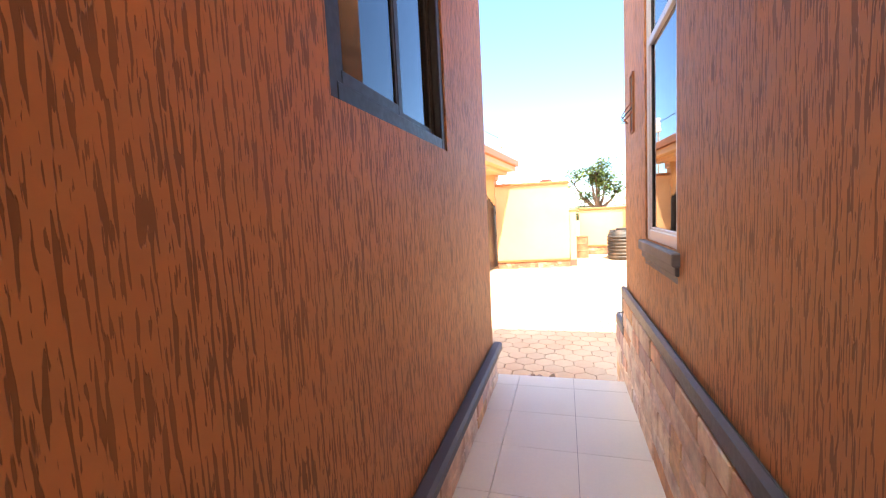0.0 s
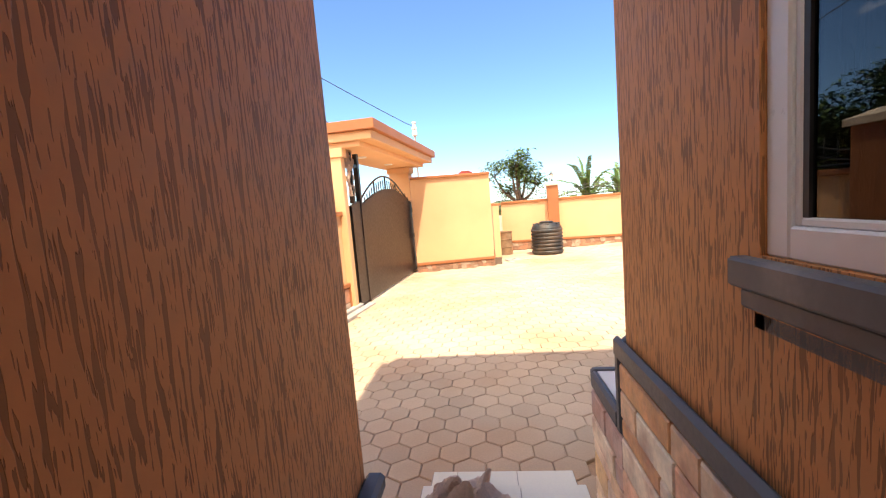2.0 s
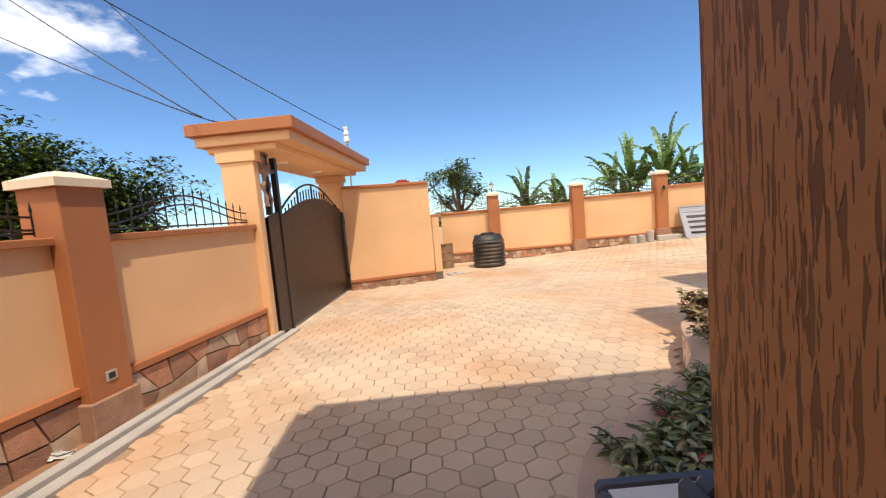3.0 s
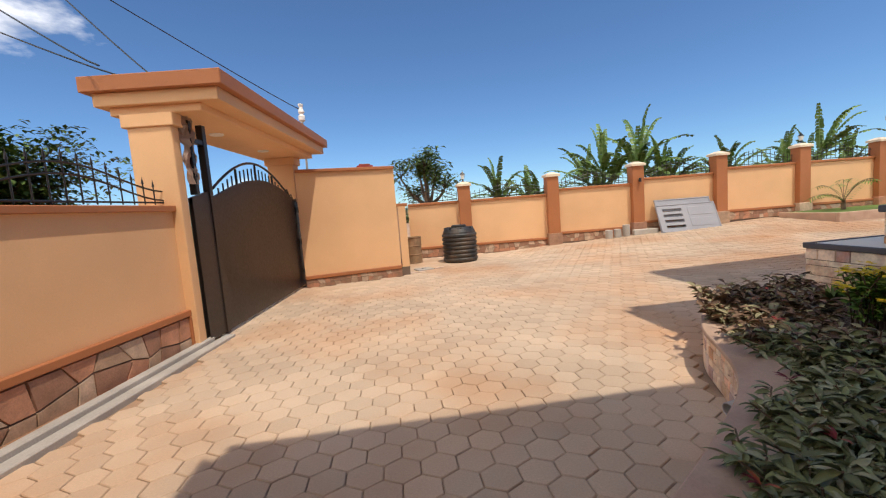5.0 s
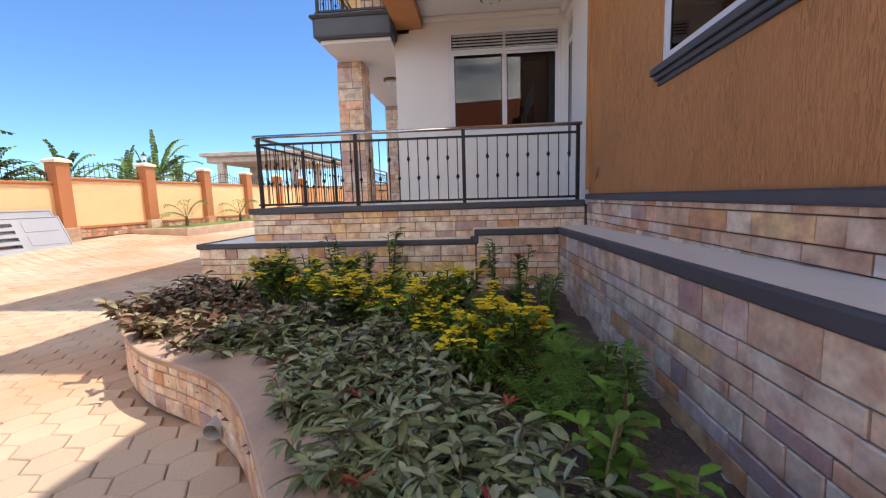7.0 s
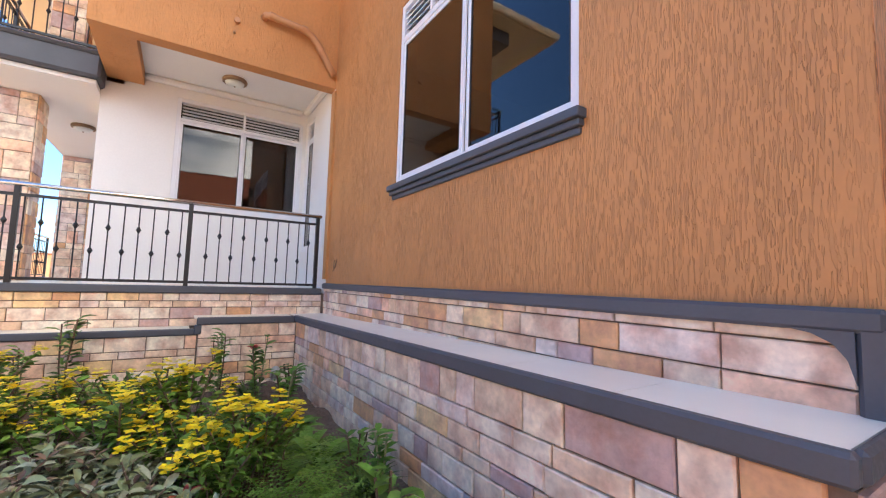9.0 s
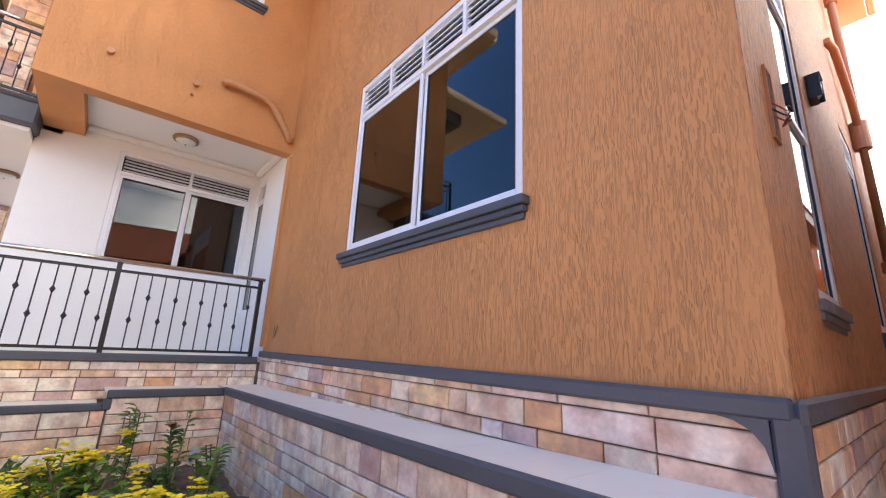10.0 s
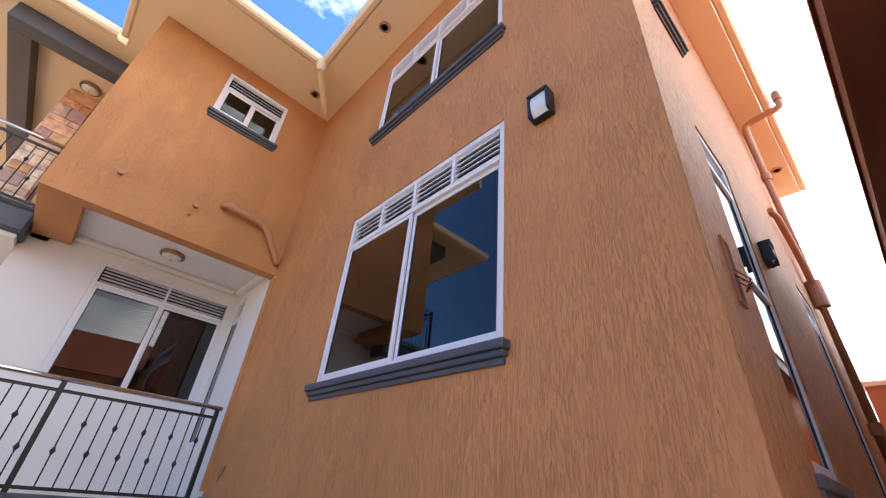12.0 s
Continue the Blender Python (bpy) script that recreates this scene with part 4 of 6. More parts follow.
railing("porch_railing", pose(6.05, 7.86, 1.37, 0, 0, -90), 4.47, (0.02, 1.43, 2.93, 4.45), "black iron porch railing with a steel handrail")
railing("porch_railing", pose(6.08, 7.90, 1.37), 8.6, (1.62, 3.3, 5.0, 6.8, 8.58), "black iron porch railing with a steel handrail")
railing("balcony_railing", pose(7.22, 7.30, 4.44, 0, 0, -90), 1.2, (0.02, 1.18), "black iron balcony railing with a steel handrail")
railing("balcony_railing", pose(7.25, 7.33, 4.44), 7.8, (1.5, 3.2, 5.0, 7.78), "black iron balcony railing with a steel handrail")


# ---- stone clad columns ----
def column(x, y, w, z0, z1, seed):
    t = thing("column", "peach sandstone clad porch column", "column", pose(x, y, 0), "porch columns")
    part("core", boxes((-w / 2, w / 2, -w / 2, w / 2, z0, z1)), MORTAR, t)
    for k, (ox, oy, r) in enumerate(((-w / 2, w / 2, -90), (w / 2, w / 2, 180), (-w / 2, -w / 2, 0))):
        ashlar(t, pose(ox, oy, z0, 0, 0, r), w, z1 - z0, seed + k, courses=(0.16, 0.22, 0.12, 0.26), widths=(0.18, 0.27, 0.5), proud=0.02)
    return t


column(8.4, 7.08, 0.46, 1.36, 4.0, 40)
column(12.2, 7.02, 0.46, 1.36, 4.0, 50)
column(9.0, 6.75, 0.42, 4.44, 7.5, 60)


# ---- lamps and service fittings ----
def ceiling_light(x, y, z):
    t = thing("ceiling_light", "round frosted ceiling light with a bronze ring", "ceiling light", pose(x, y, z), "ceiling lights")
    bm = bmesh.new()
    lathe(bm, [(0.13, -0.05), (0.165, -0.045), (0.17, -0.02), (0.16, 0.0)], 28)
    part("ring", bm, RUST, t, "bronze ring", smooth=False)
    bm = bmesh.new()
    lathe(bm, [(0.01, -0.10), (0.08, -0.09), (0.125, -0.065), (0.13, -0.05)], 28)
    part("diffuser", bm, LAMPGLASS, t, "frosted glass bowl", smooth=True)
    bm = bmesh.new()
    ball(bm, (0, 0, -0.105), 0.012)
    part("knob", bm, RUST, t)


ceiling_light(6.95, 4.5, 4.42)
ceiling_light(9.4, 6.55, 4.0)
ceiling_light(8.5, 6.7, 7.5)


def wall_lamp(at):
    """Outdoor bulkhead lamp: dark hood and frosted glass, back at y = 0 towards +y."""
    t = thing("wall_lamp", "dark grey outdoor wall lamp with frosted glass", "wall lamp", at, "wall lamps")
    part("back_plate", boxes((-0.11, 0.11, -0.025, 0, -0.15, 0.15)), IRON, t, bevel=0.008)
    bm = bmesh.new()
    prof = [(-0.13, -0.02), (-0.13, -0.06), (-0.05, -0.11), (0.06, -0.12), (0.13, -0.10), (0.13, -0.02)]
    a = [bm.verts.new((-0.085, y, z)) for z, y in prof]
    b = [bm.verts.new((0.085, y, z)) for z, y in prof]
    for k in range(len(prof)):
        n = (k + 1) % len(prof)
        bm.faces.new((a[k], a[n], b[n], b[k]))
    bm.faces.new(a)
    bm.faces.new(b[::-1])
    part("diffuser", bm, LAMPGLASS, t, "frosted glass body", bevel=0.008)
    part("hood", boxes((-0.11, 0.11, -0.135, -0.02, 0.125, 0.15), (-0.11, -0.085, -0.125, -0.02, -0.14, 0.125), (0.085, 0.11, -0.125, -0.02, -0.14, 0.125), (-0.11, 0.11, -0.075, -0.02, -0.15, -0.128)), IRON, t, bevel=0.006)
    return t


wall_lamp(pose(1.31, FRONT, 4.10, 0, 0, 180) @ Matrix.Scale(0.78, 4))
wall_lamp(pose(SIDE, 1.55, 3.40, 0, 0, -90) @ Matrix.Scale(0.6, 4))

meter = thing("switch_box", "open recessed electrical box with loose wires", "electrical box", pose(SIDE, 2.91, 2.5, 0, 0, -90))
part("box", boxes((-0.045, 0.045, -0.006, 0.0, 0.0, 0.34)), BARK, meter, "brown opening in the plaster", bevel=0.002)
part("frame", boxes((-0.055, -0.045, -0.012, 0, 0, 0.34), (0.045, 0.055, -0.012, 0, 0, 0.34), (-0.055, 0.055, -0.012, 0, -0.01, 0.0), (-0.055, 0.055, -0.012, 0, 0.34, 0.35)), TERRACOTTA, meter)
for k, c in enumerate((LEAF_RED, IRON, LEAF_RED)):
    bm = bmesh.new()
    sweep(bm, [(0.01 * k - 0.01, -0.004, 0.18 - 0.03 * k), (0.01, -0.04, 0.14 - 0.03 * k), (-0.02, -0.065, 0.10 - 0.02 * k), (0.0, -0.03, 0.05)], 0.004, 6)
    part("wire", bm, c, meter, "loose insulated wire")

# waste pipe over the porch
wp = thing("waste_pipe", "orange painted bent waste pipe on the wall", "pipe", pose(0, 0, 0))
bm = bmesh.new()
sweep(bm, [(5.99, 4.28, 4.95), (5.92, 4.27, 4.95), (5.90, 4.20, 4.95), (5.90, 3.80, 4.92), (5.90, 3.68, 4.87), (5.91, 3.60, 4.80), (5.94, 3.38, 4.50), (5.96, 3.32, 4.42)], 0.045, 14)
part("tube", bm, PIPE, wp, smooth=True)
for c, d in (((5.90, 4.20, 4.95), (0, -1, 0)), ((5.90, 3.78, 4.92), (0, -1, -0.1)), ((5.92, 3.55, 4.73), (0, -0.5, -0.7))):
    bm = bmesh.new()
    c, d = Vector(c), Vector(d).normalized()
    rod(bm, c - d * 0.035, c + d * 0.035, 0.053, seg=14)
    part("collar", bm, PIPE, wp)
for y, z in ((5.48, 4.78), (4.60, 4.78), (4.62, 4.62)):
    t = thing("pipe_stub", "orange painted capped pipe stub in the wall", "pipe", pose(WING, y, z), "pipe stubs")
    bm = bmesh.new()
    rod(bm, (0, 0, 0), (-0.05, 0, 0), 0.035 if z > 4.7 else 0.015, seg=12)
    part("cap", bm, PIPE, t)

# rainwater pipes
rp = thing("downpipe", "orange painted rainwater downpipe with a hopper bend", "downpipe", pose(0, 0, 0))
bm = bmesh.new()
DP = -1.6
sweep(bm, [(-0.03, DP, 7.80), (-0.03, DP, 7.56), (-0.01, DP, 7.49), (0.05, DP, 7.46), (0.40, DP, 7.42), (0.47, DP, 7.39), (0.50, DP, 7.30), (0.50, DP, 1.5)], 0.055, 14)
part("tube", bm, PIPE, rp, smooth=True)
for z, r in ((7.62, 0.064), (6.2, 0.066), (4.1, 0.085), (2.6, 0.066)):
    bm = bmesh.new()
    x = -0.03 if z > 7.5 else 0.50
    rod(bm, (x, DP, z), (x, DP, z + (0.35 if z == 4.1 else 0.12)), r, seg=14)
    part("collar", bm, PIPE, rp)
bm = bmesh.new()
sweep(bm, [(0.50, DP, 4.35), (0.50, DP + 0.25, 4.6), (0.52, DP + 0.9, 5.0), (0.56, DP + 1.05, 5.05)], 0.04, 12)
part("branch", bm, PIPE, rp)
vp = thing("downpipe", "cream painted downpipe in the valley of the eaves", "downpipe", pose(0, 0, 0))
bm = bmesh.new()
sweep(bm, [(5.0, 3.95, 7.66), (5.0, 3.95, 7.52), (5.06, 3.9, 7.46), (5.5, 3.55, 7.36), (5.62, 3.45, 7.3)], 0.05, 14)
part("tube", bm, CREAM, vp, smooth=True)
bm = bmesh.new()
lathe(bm, [(0.055, -0.2), (0.10, -0.06), (0.11, 0.02)], 16, (5.0, 3.95, 7.66))
part("hopper", bm, CREAM, vp)
for x, y in ((0.38, 1.9), (0.38, -3.4), (3.7, 3.62), (5.6, 3.75)):
    t = thing("soffit_vent", "round cream vent in the eaves", "vent", pose(x, y, SOFFIT), "soffit vents")
    for r in (0.085, 0.055, 0.025):
        bm = bmesh.new()
        lathe(bm, [(r, -0.012), (r + 0.008, -0.002)], 20)
        part("ring", bm, COPING, t)

# bed drain pipes
def pipe_end(a, b, r):
    """An open pipe end from a to b."""
    a, b = Vector(a), Vector(b)
    d = (b - a).normalized()
    q = d.to_track_quat("Z", "Y")
    bm = bmesh.new()
    rings = []
    for p, rad in ((a, r), (b, r), (b, r * 0.86), (a, r * 0.86)):
        rings.append([bm.verts.new(p + q @ Vector((rad * math.cos(k * math.pi / 9), rad * math.sin(k * math.pi / 9), 0))) for k in range(18)])
    for lo, hi in zip(rings, rings[1:]):
        for k in range(18):
            bm.faces.new((lo[k], lo[(k + 1) % 18], hi[(k + 1) % 18], hi[k]))
    t = thing("drain_pipe", "short grey plastic drain pipe end", "pipe", None, "drain pipe ends")
    part("tube", bm, PVC, t)


pipe_end((2.74, 6.38, 0.12), (2.50, 6.36, 0.10), 0.055)
pipe_end((5.56, 3.95, 0.40), (5.40, 3.99, 0.36), 0.05)
t = thing("cable_end", "small coil of dark wire sticking from the wall", "wire", pose(5.55, FRONT, 1.66))
for k in range(3):
    bm = bmesh.new()
    sweep(bm, [(0.03 * math.cos(s * 0.9 + k), 0.012 + 0.004 * s, 0.05 * math.sin(s * 0.7 + k) + 0.03 * k) for s in range(8)], 0.004, 5)
    part("loop", bm, BARK, t)


# ---- loose things in the yard ----
def water_tank(x, y):
    t = thing("water_tank", "black ribbed plastic tank dusted with earth", "water tank", pose(x, y, rise(x, y)))
    bm = bmesh.new()
    prof = [(0.50, 0.0), (0.53, 0.03)]
    for k in range(7):
        z = 0.05 + k * 0.125
        prof += [(0.53, z), (0.56, z + 0.03), (0.56, z + 0.075), (0.53, z + 0.105)]
    prof += [(0.52, 0.95), (0.47, 1.05), (0.40, 1.10)]
    lathe(bm, prof, 36)
    part("body", bm, PLASTIC, t)
    bm = bmesh.new()
    lathe(bm, [(0.24, 1.09), (0.24, 1.15), (0.21, 1.17), (0.02, 1.18)], 24)
    part("lid", bm, PLASTIC, t)
    for k in range(8):
        a = k * math.pi / 4
        part("rib", boxes((0.26, 0.47, -0.02, 0.02, 1.03, 1.10), m=Matrix.Rotation(a, 4, "Z")), PLASTIC, t, bevel=0.006)


water_tank(2.25, 16.75)

drum = thing("drum", "rusty brown dented steel drum", "drum", pose(0.78, 17.35, 0))
bm = bmesh.new()
lathe(bm, [(0.27, 0.0), (0.285, 0.01), (0.285, 0.03), (0.27, 0.04), (0.27, 0.27), (0.285, 0.29), (0.27, 0.31), (0.27, 0.56), (0.285, 0.58), (0.27, 0.60), (0.27, 0.83), (0.285, 0.84), (0.285, 0.86), (0.26, 0.86), (0.255, 0.8)], 28)
part("body", bm, RUST, drum)

cover = thing("drain_cover", "grey concrete drain cover in the paving", "drain cover", pose(0.95, 15.6, 0.0, 0, 0, 20))
part("slab", boxes((-0.24, 0.24, -0.20, 0.20, -0.02, 0.035)), CONCRETE, cover, bevel=0.01)
part("handle", boxes((-0.06, 0.06, -0.012, 0.012, 0.035, 0.05)), IRON, cover)

stick = thing("wooden_pole", "thin wooden pole leaning on the wall", "pole", pose(0.46, 14.98, 0))
bm = bmesh.new()
sweep(bm, [(0.05, 0.35, 0.0), (0.02, 0.2, 0.9), (0.0, 0.05, 1.75)], 0.018, 8)
part("shaft", bm, BARK, stick)
for k, (dx, w) in enumerate(((0.0, 0.5), (0.7, 0.34))):
    t = thing("litter", "scrap of pale litter on the paving", "litter", pose(0.7 + dx, 15.1 + 0.5 * k, 0.005, 0, 0, 30 * k), "litter")
    part("scrap", boxes((-w / 2, w / 2, -0.03, 0.03, 0.0, 0.02)), SACK, t, bevel=0.006)


def door_leaf(at, w, h, panels, label):
    """A primed steel door leaf lying on its long edge: frame, raised panels or open slots."""
    t = thing("door_leaf", label, "door", at, "steel doors leaning on the wall")
    slots = [(0.10 * w, 0.42 * w, h * (0.14 + 0.2 * k), h * (0.24 + 0.2 * k)) for k in range(4)] if panels else []
    bm = holed_wall(w, 0, h, 0.04, slots)
    part("sheet", bm, GREYDOOR, t)
    part("raised_panel", boxes((0.52 * w, 0.92 * w, -0.012, 0.0, 0.16 * h, 0.46 * h), (0.52 * w, 0.92 * w, -0.012, 0.0, 0.56 * h, 0.86 * h)), GREYDOOR, t, bevel=0.006)
    part("frame", boxes((0, w, -0.02, 0.0, 0, 0.04), (0, w, -0.02, 0, h - 0.04, h), (0, 0.04, -0.02, 0, 0.04, h - 0.04), (w - 0.04, w, -0.02, 0, 0.04, h - 0.04)), GREYDOOR, t, bevel=0.004)


dx, dy = line(8.35)
door_leaf(pose(dx, dy - 0.72, rise(dx, 17.5), -26, 0, ANG - 2), 2.15, 1.08, True, "grey primed steel door with open slots, leaning on its side")
door_leaf(pose(dx + 0.05, dy - 0.60, rise(dx, 17.5) + 0.0, -22, 0, ANG - 1), 2.05, 1.25, True, "grey primed steel door behind another, leaning on its side")
for k in range(3):
    px, py = line(6.6 + 0.32 * k)
    t = thing("concrete_cylinder", "grey concrete test cylinder standing by the wall", "concrete block", pose(px, py - 0.35, rise(px, 17.6)), "concrete cylinders")
    bm = bmesh.new()
    lathe(bm, [(0.12, 0), (0.125, 0.01), (0.125, 0.29 + (0.12 if k == 2 else 0)), (0.115, 0.30 + (0.12 if k == 2 else 0))], 20)
    part("body", bm, CONCRETE, t)
px, py = line(7.5)
t = thing("kerbstone", "grey concrete kerbstone lying by the wall", "kerbstone", pose(px, py - 0.35, rise(px, 17.6), 0, 0, ANG))
part("block", boxes((0.0, 0.9, -0.1, 0.12, 0, 0.2)), CONCRETE, t, bevel=0.02)


def pillar_lantern(d):
    x, y = line(d)
    t = thing("lantern", "black lantern on a boundary pillar", "lantern", pose(x, y, rise(x, 18) + 2.62), "pillar lanterns")
    bm = bmesh.new()
    lathe(bm, [(0.07, 0), (0.03, 0.03), (0.025, 0.10)], 12)
    part("stem", bm, IRON, t)
    bm = bmesh.new()
    lathe(bm, [(0.055, 0.10), (0.085, 0.26)], 6)
    part("glass", bm, LAMPGLASS, t, "frosted panes")
    bm = bmesh.new()
    lathe(bm, [(0.11, 0.26), (0.06, 0.31), (0.02, 0.36), (0.008, 0.42)], 6)
    part("roof", bm, IRON, t)


for d in (OFFS[0], OFFS[4]):
    pillar_lantern(d)
x, y = line(OFFS[2])
t = thing("spot_lamp", "small dark spot lamp on a boundary pillar", "spot lamp", pose(x, y - 0.21, rise(x, 18) + 1.95))
bm = bmesh.new()
rod(bm, (0, 0, 0), (0, -0.08, 0), 0.025, seg=10)
rod(bm, (0, -0.08, -0.07), (0, -0.08, 0.07), 0.045, seg=14)
part("body", bm, IRON, t)
t = thing("socket_plate", "grey socket plate low on the pillar", "socket", LWALL @ pose(0.17, -3.04, 0.62))
part("plate", boxes((0, 0.012, -0.06, 0.06, -0.05, 0.05)), CONCRETE, t, bevel=0.003)
part("opening", boxes((0.012, 0.015, -0.035, 0.035, -0.03, 0.03)), IRON, t)
t = thing("ridge_tile", "red clay ridge tile lying on the wall coping", "tile", stub_at @ pose(1.75, 0.1, 2.95))
part("tile", boxes((-0.2, 0.2, -0.09, 0.09, 0, 0.05), (-0.14, 0.14, -0.06, 0.06, 0.05, 0.09)), LEAF_RED, t, bevel=0.008)
cloth = thing("cloth", "dirty cream cloth knotted on the gate post", "cloth", GATE @ pose(0.02, 0.28, 2.35))


def rag(w, h, seed, folds=0.05, n=14):
    bm = bmesh.new()
    g = [[bm.verts.new((folds * noise.noise((i * 0.5, k * 0.35, seed)) * 2, w * (i / n - 0.5) * (0.55 + 0.6 * abs(noise.noise((k * 0.3, seed, 0)))), h * k / n + 0.03 * noise.noise((i * 0.7, k * 0.7, seed + 4)))) for k in range(n + 1)] for i in range(n + 1)]
    for a, b in zip(g, g[1:]):
        for k in range(n):
            bm.faces.new((a[k], b[k], b[k + 1], a[k + 1]))
    bmesh.ops.solidify(bm, geom=bm.faces[:], thickness=0.006)
    return bm


part("rag", rag(0.38, 0.95, 3, 0.07), SACK, cloth)


def crumpled(w, d, h, seed, n=22):
    """A torn paper sack, crumpled into ridges."""
    bm = bmesh.new()
    g = []
    for i in range(n + 1):
        row = []
        for k in range(n + 1):
            u, v = i / n - 0.5, k / n - 0.5
            a = noise.noise((u * 4, v * 4, seed))
            z = h * max(0.0, 1 - 1.5 * (abs(u) ** 1.6 + abs(v) ** 1.6)) * (0.35 + 1.1 * abs(a)) + 0.02 * abs(noise.noise((u * 15, v * 15, seed)))
            row.append(bm.verts.new((w * u + 0.08 * a, d * v + 0.08 * noise.noise((u * 3, v * 3, seed + 7)), z + 0.004)))
        g.append(row)
    for a, b in zip(g, g[1:]):
        for k in range(n):
            bm.faces.new((a[k], b[k], b[k + 1], a[k + 1]))
    bmesh.ops.solidify(bm, geom=bm.faces[:], thickness=0.004)
    return bm


t = thing("paper_sack", "crumpled dusty paper cement sack on a step", "sack", pose(-0.12, 3.78, 0.37, 0, 0, 35))
part("paper", crumpled(0.42, 0.30, 0.17, 2), SACK, t)
t = thing("paper_scrap", "white crumpled paper on the verge", "litter", KERB @ pose(-0.45, -3.6, 0.05, 0, 0, 20))
part("paper", crumpled(0.24, 0.12, 0.06, 9, 10), WHITE, t)


# ---- lawn bed at the far side ----
lawn = structure("lawn_edge", boxes((14.4, 27.5, 15.3, 15.42, 0.2, 0.62), (14.4, 14.52, 15.42, 17.4, 0.2, 0.62)), COPING, "low terracotta edge of the raised lawn", "kerb", bevel=0.01)
structure("lawn", boxes((14.5, 27.5, 15.4, 17.3, 0.2, 0.615)), GRASS, "short green lawn in the raised bed", "lawn")

# ---- overhead wires and neighbours ----
for end, by, reach in (((-2.06, 15.75, 4.72), (-5.83, 12.16, 7.0), 7), ((-3.3, 10.14, 3.88), (-9.07, 12.88, 7.0), 4), ((-3.3, 9.57, 3.84), (-7.57, 11.71, 7.0), 5), ((-3.0, 10.26, 3.90), (-5.94, 11.92, 7.0), 6)):
    end = Vector(end)
    far = end + (Vector(by) - end) * reach
    t = thing("overhead_wire", "black overhead power wire", "wire", None, "overhead wires")
    bm = bmesh.new()
    sweep(bm, [end.lerp(far, (s / 24) ** 1.5) - Vector((0, 0, 0.9 * (s / 24) * (1 - s / 24))) for s in range(25)], 0.012, 5)
    part("strand", bm, IRON, t)
t = thing("service_mast", "white insulator mast behind the gate canopy", "mast", pose(-2.06, 15.75, 0))
bm = bmesh.new()
rod(bm, (0, 0, 0), (0, 0, 4.42), 0.03, seg=10)
part("pole", bm, PVC, t)
bm = bmesh.new()
lathe(bm, [(0.05, 4.40), (0.09, 4.44), (0.09, 4.55), (0.05, 4.60), (0.085, 4.66), (0.05, 4.78), (0.07, 4.84), (0.07, 4.88)], 14)
part("insulator", bm, WHITE, t)

gz = thing("gazebo", "grey concrete flat roofed shelter beyond the wall", "shelter", pose(29.9, 19.9, 0.3))
part("roof", boxes((-2.4, 6, -3.3, 3.3, 3.95, 4.4), (-2.7, 6.2, -3.6, 3.6, 4.35, 4.6)), CONCRETE, gz, bevel=0.02)
for cx, cy in ((-2.1, -2.8), (-2.1, 2.4), (2, -2.8), (2, 2.4)):
    part("post", boxes((cx - 0.22, cx + 0.22, cy - 0.22, cy + 0.22, 0, 3.95)), CONCRETE, gz)
gz2 = thing("neighbour_house", "tall cream house with a red hipped tile roof across the road", "house", pose(-24, 3, 0, 0, 0, 8))
part("wall", boxes((-5, 5, -8, 8, 0, 6.6)), PEACH, gz2)
part("roof", tiled_hip(-5.9, 5.9, -8.9, 8.9, 6.5, 10.0, 5.2), ROOFTILE, gz2, "red clay tile roof")
for wy in (-5.2, -1.8, 1.6, 5.0):
    for wz in (1.2, 4.2):
        pane = part("window", boxes((4.98, 5.06, wy - 0.6, wy + 0.6, wz, wz + 1.3)), ALUDARK, gz2, "dark window")
        part("frame", boxes((5.0, 5.09, wy - 0.68, wy - 0.6, wz - 0.08, wz + 1.38), (5.0, 5.09, wy + 0.6, wy + 0.68, wz - 0.08, wz + 1.38), (5.0, 5.09, wy - 0.6, wy + 0.6, wz - 0.08, wz), (5.0, 5.09, wy - 0.6, wy + 0.6, wz + 1.3, wz + 1.38)), ALU, pane)


# ---- plants ----
class Leaves:
    """Collects many bent, folded leaf blades into one mesh."""

    def __init__(self):
        self.v, self.f = [], []

    def blade(self, p, d, length, width, droop=0.5, fold=0.25, n=3, spin=0.0):
        p, d = Vector(p), Vector(d).normalized()
        side = d.cross(Vector((0, 0, 1)))
        side = side.normalized() if side.length > 1e-3 else Vector((1, 0, 0))
        if spin:
            side = Matrix.Rotation(spin, 3, d) @ side
        o = len(self.v)
        self.v.append(tuple(p))
        for s in range(1, n + 1):
            u = s / n
            d2 = (d - Vector((0, 0, droop * u * 1.6))).normalized()
            p = p + d2 * (length / n)
            up = side.cross(d2)
            w = width * 0.5 * math.sin(math.pi * min(0.94, 0.12 + 0.82 * u)) if s < n else 0.0
            if s < n:
                self.v += [tuple(p + side * w + up * w * fold), tuple(p - up * w * fold * 0.3), tuple(p - side * w + up * w * fold)]
            else:
                self.v.append(tuple(p))
        a = o + 1
        self.f += [(o, a, a + 1), (o, a + 1, a + 2)]
        for s in range(n - 2):
            b = a + 3
            self.f += [(a, b, b + 1, a + 1), (a + 1, b + 1, b + 2, a + 2)]
            a = b
        tip = len(self.v) - 1
        self.f += [(a, tip, a + 1), (a + 1, tip, a + 2)]

    def mesh(self, name, mat, smooth=True):
        me = bpy.data.meshes.new(name)
        me.from_pydata(self.v, [], self.f)
        me.materials.append(mat)
        if smooth:
            for p in me.polygons:
                p.use_smooth = True
        return me

    def put(self, name, mat, parent, label=""):
        ob = new(name, self.mesh(name, mat))
        ob.parent = parent
        return tagged(ob, label, kind="stuff")


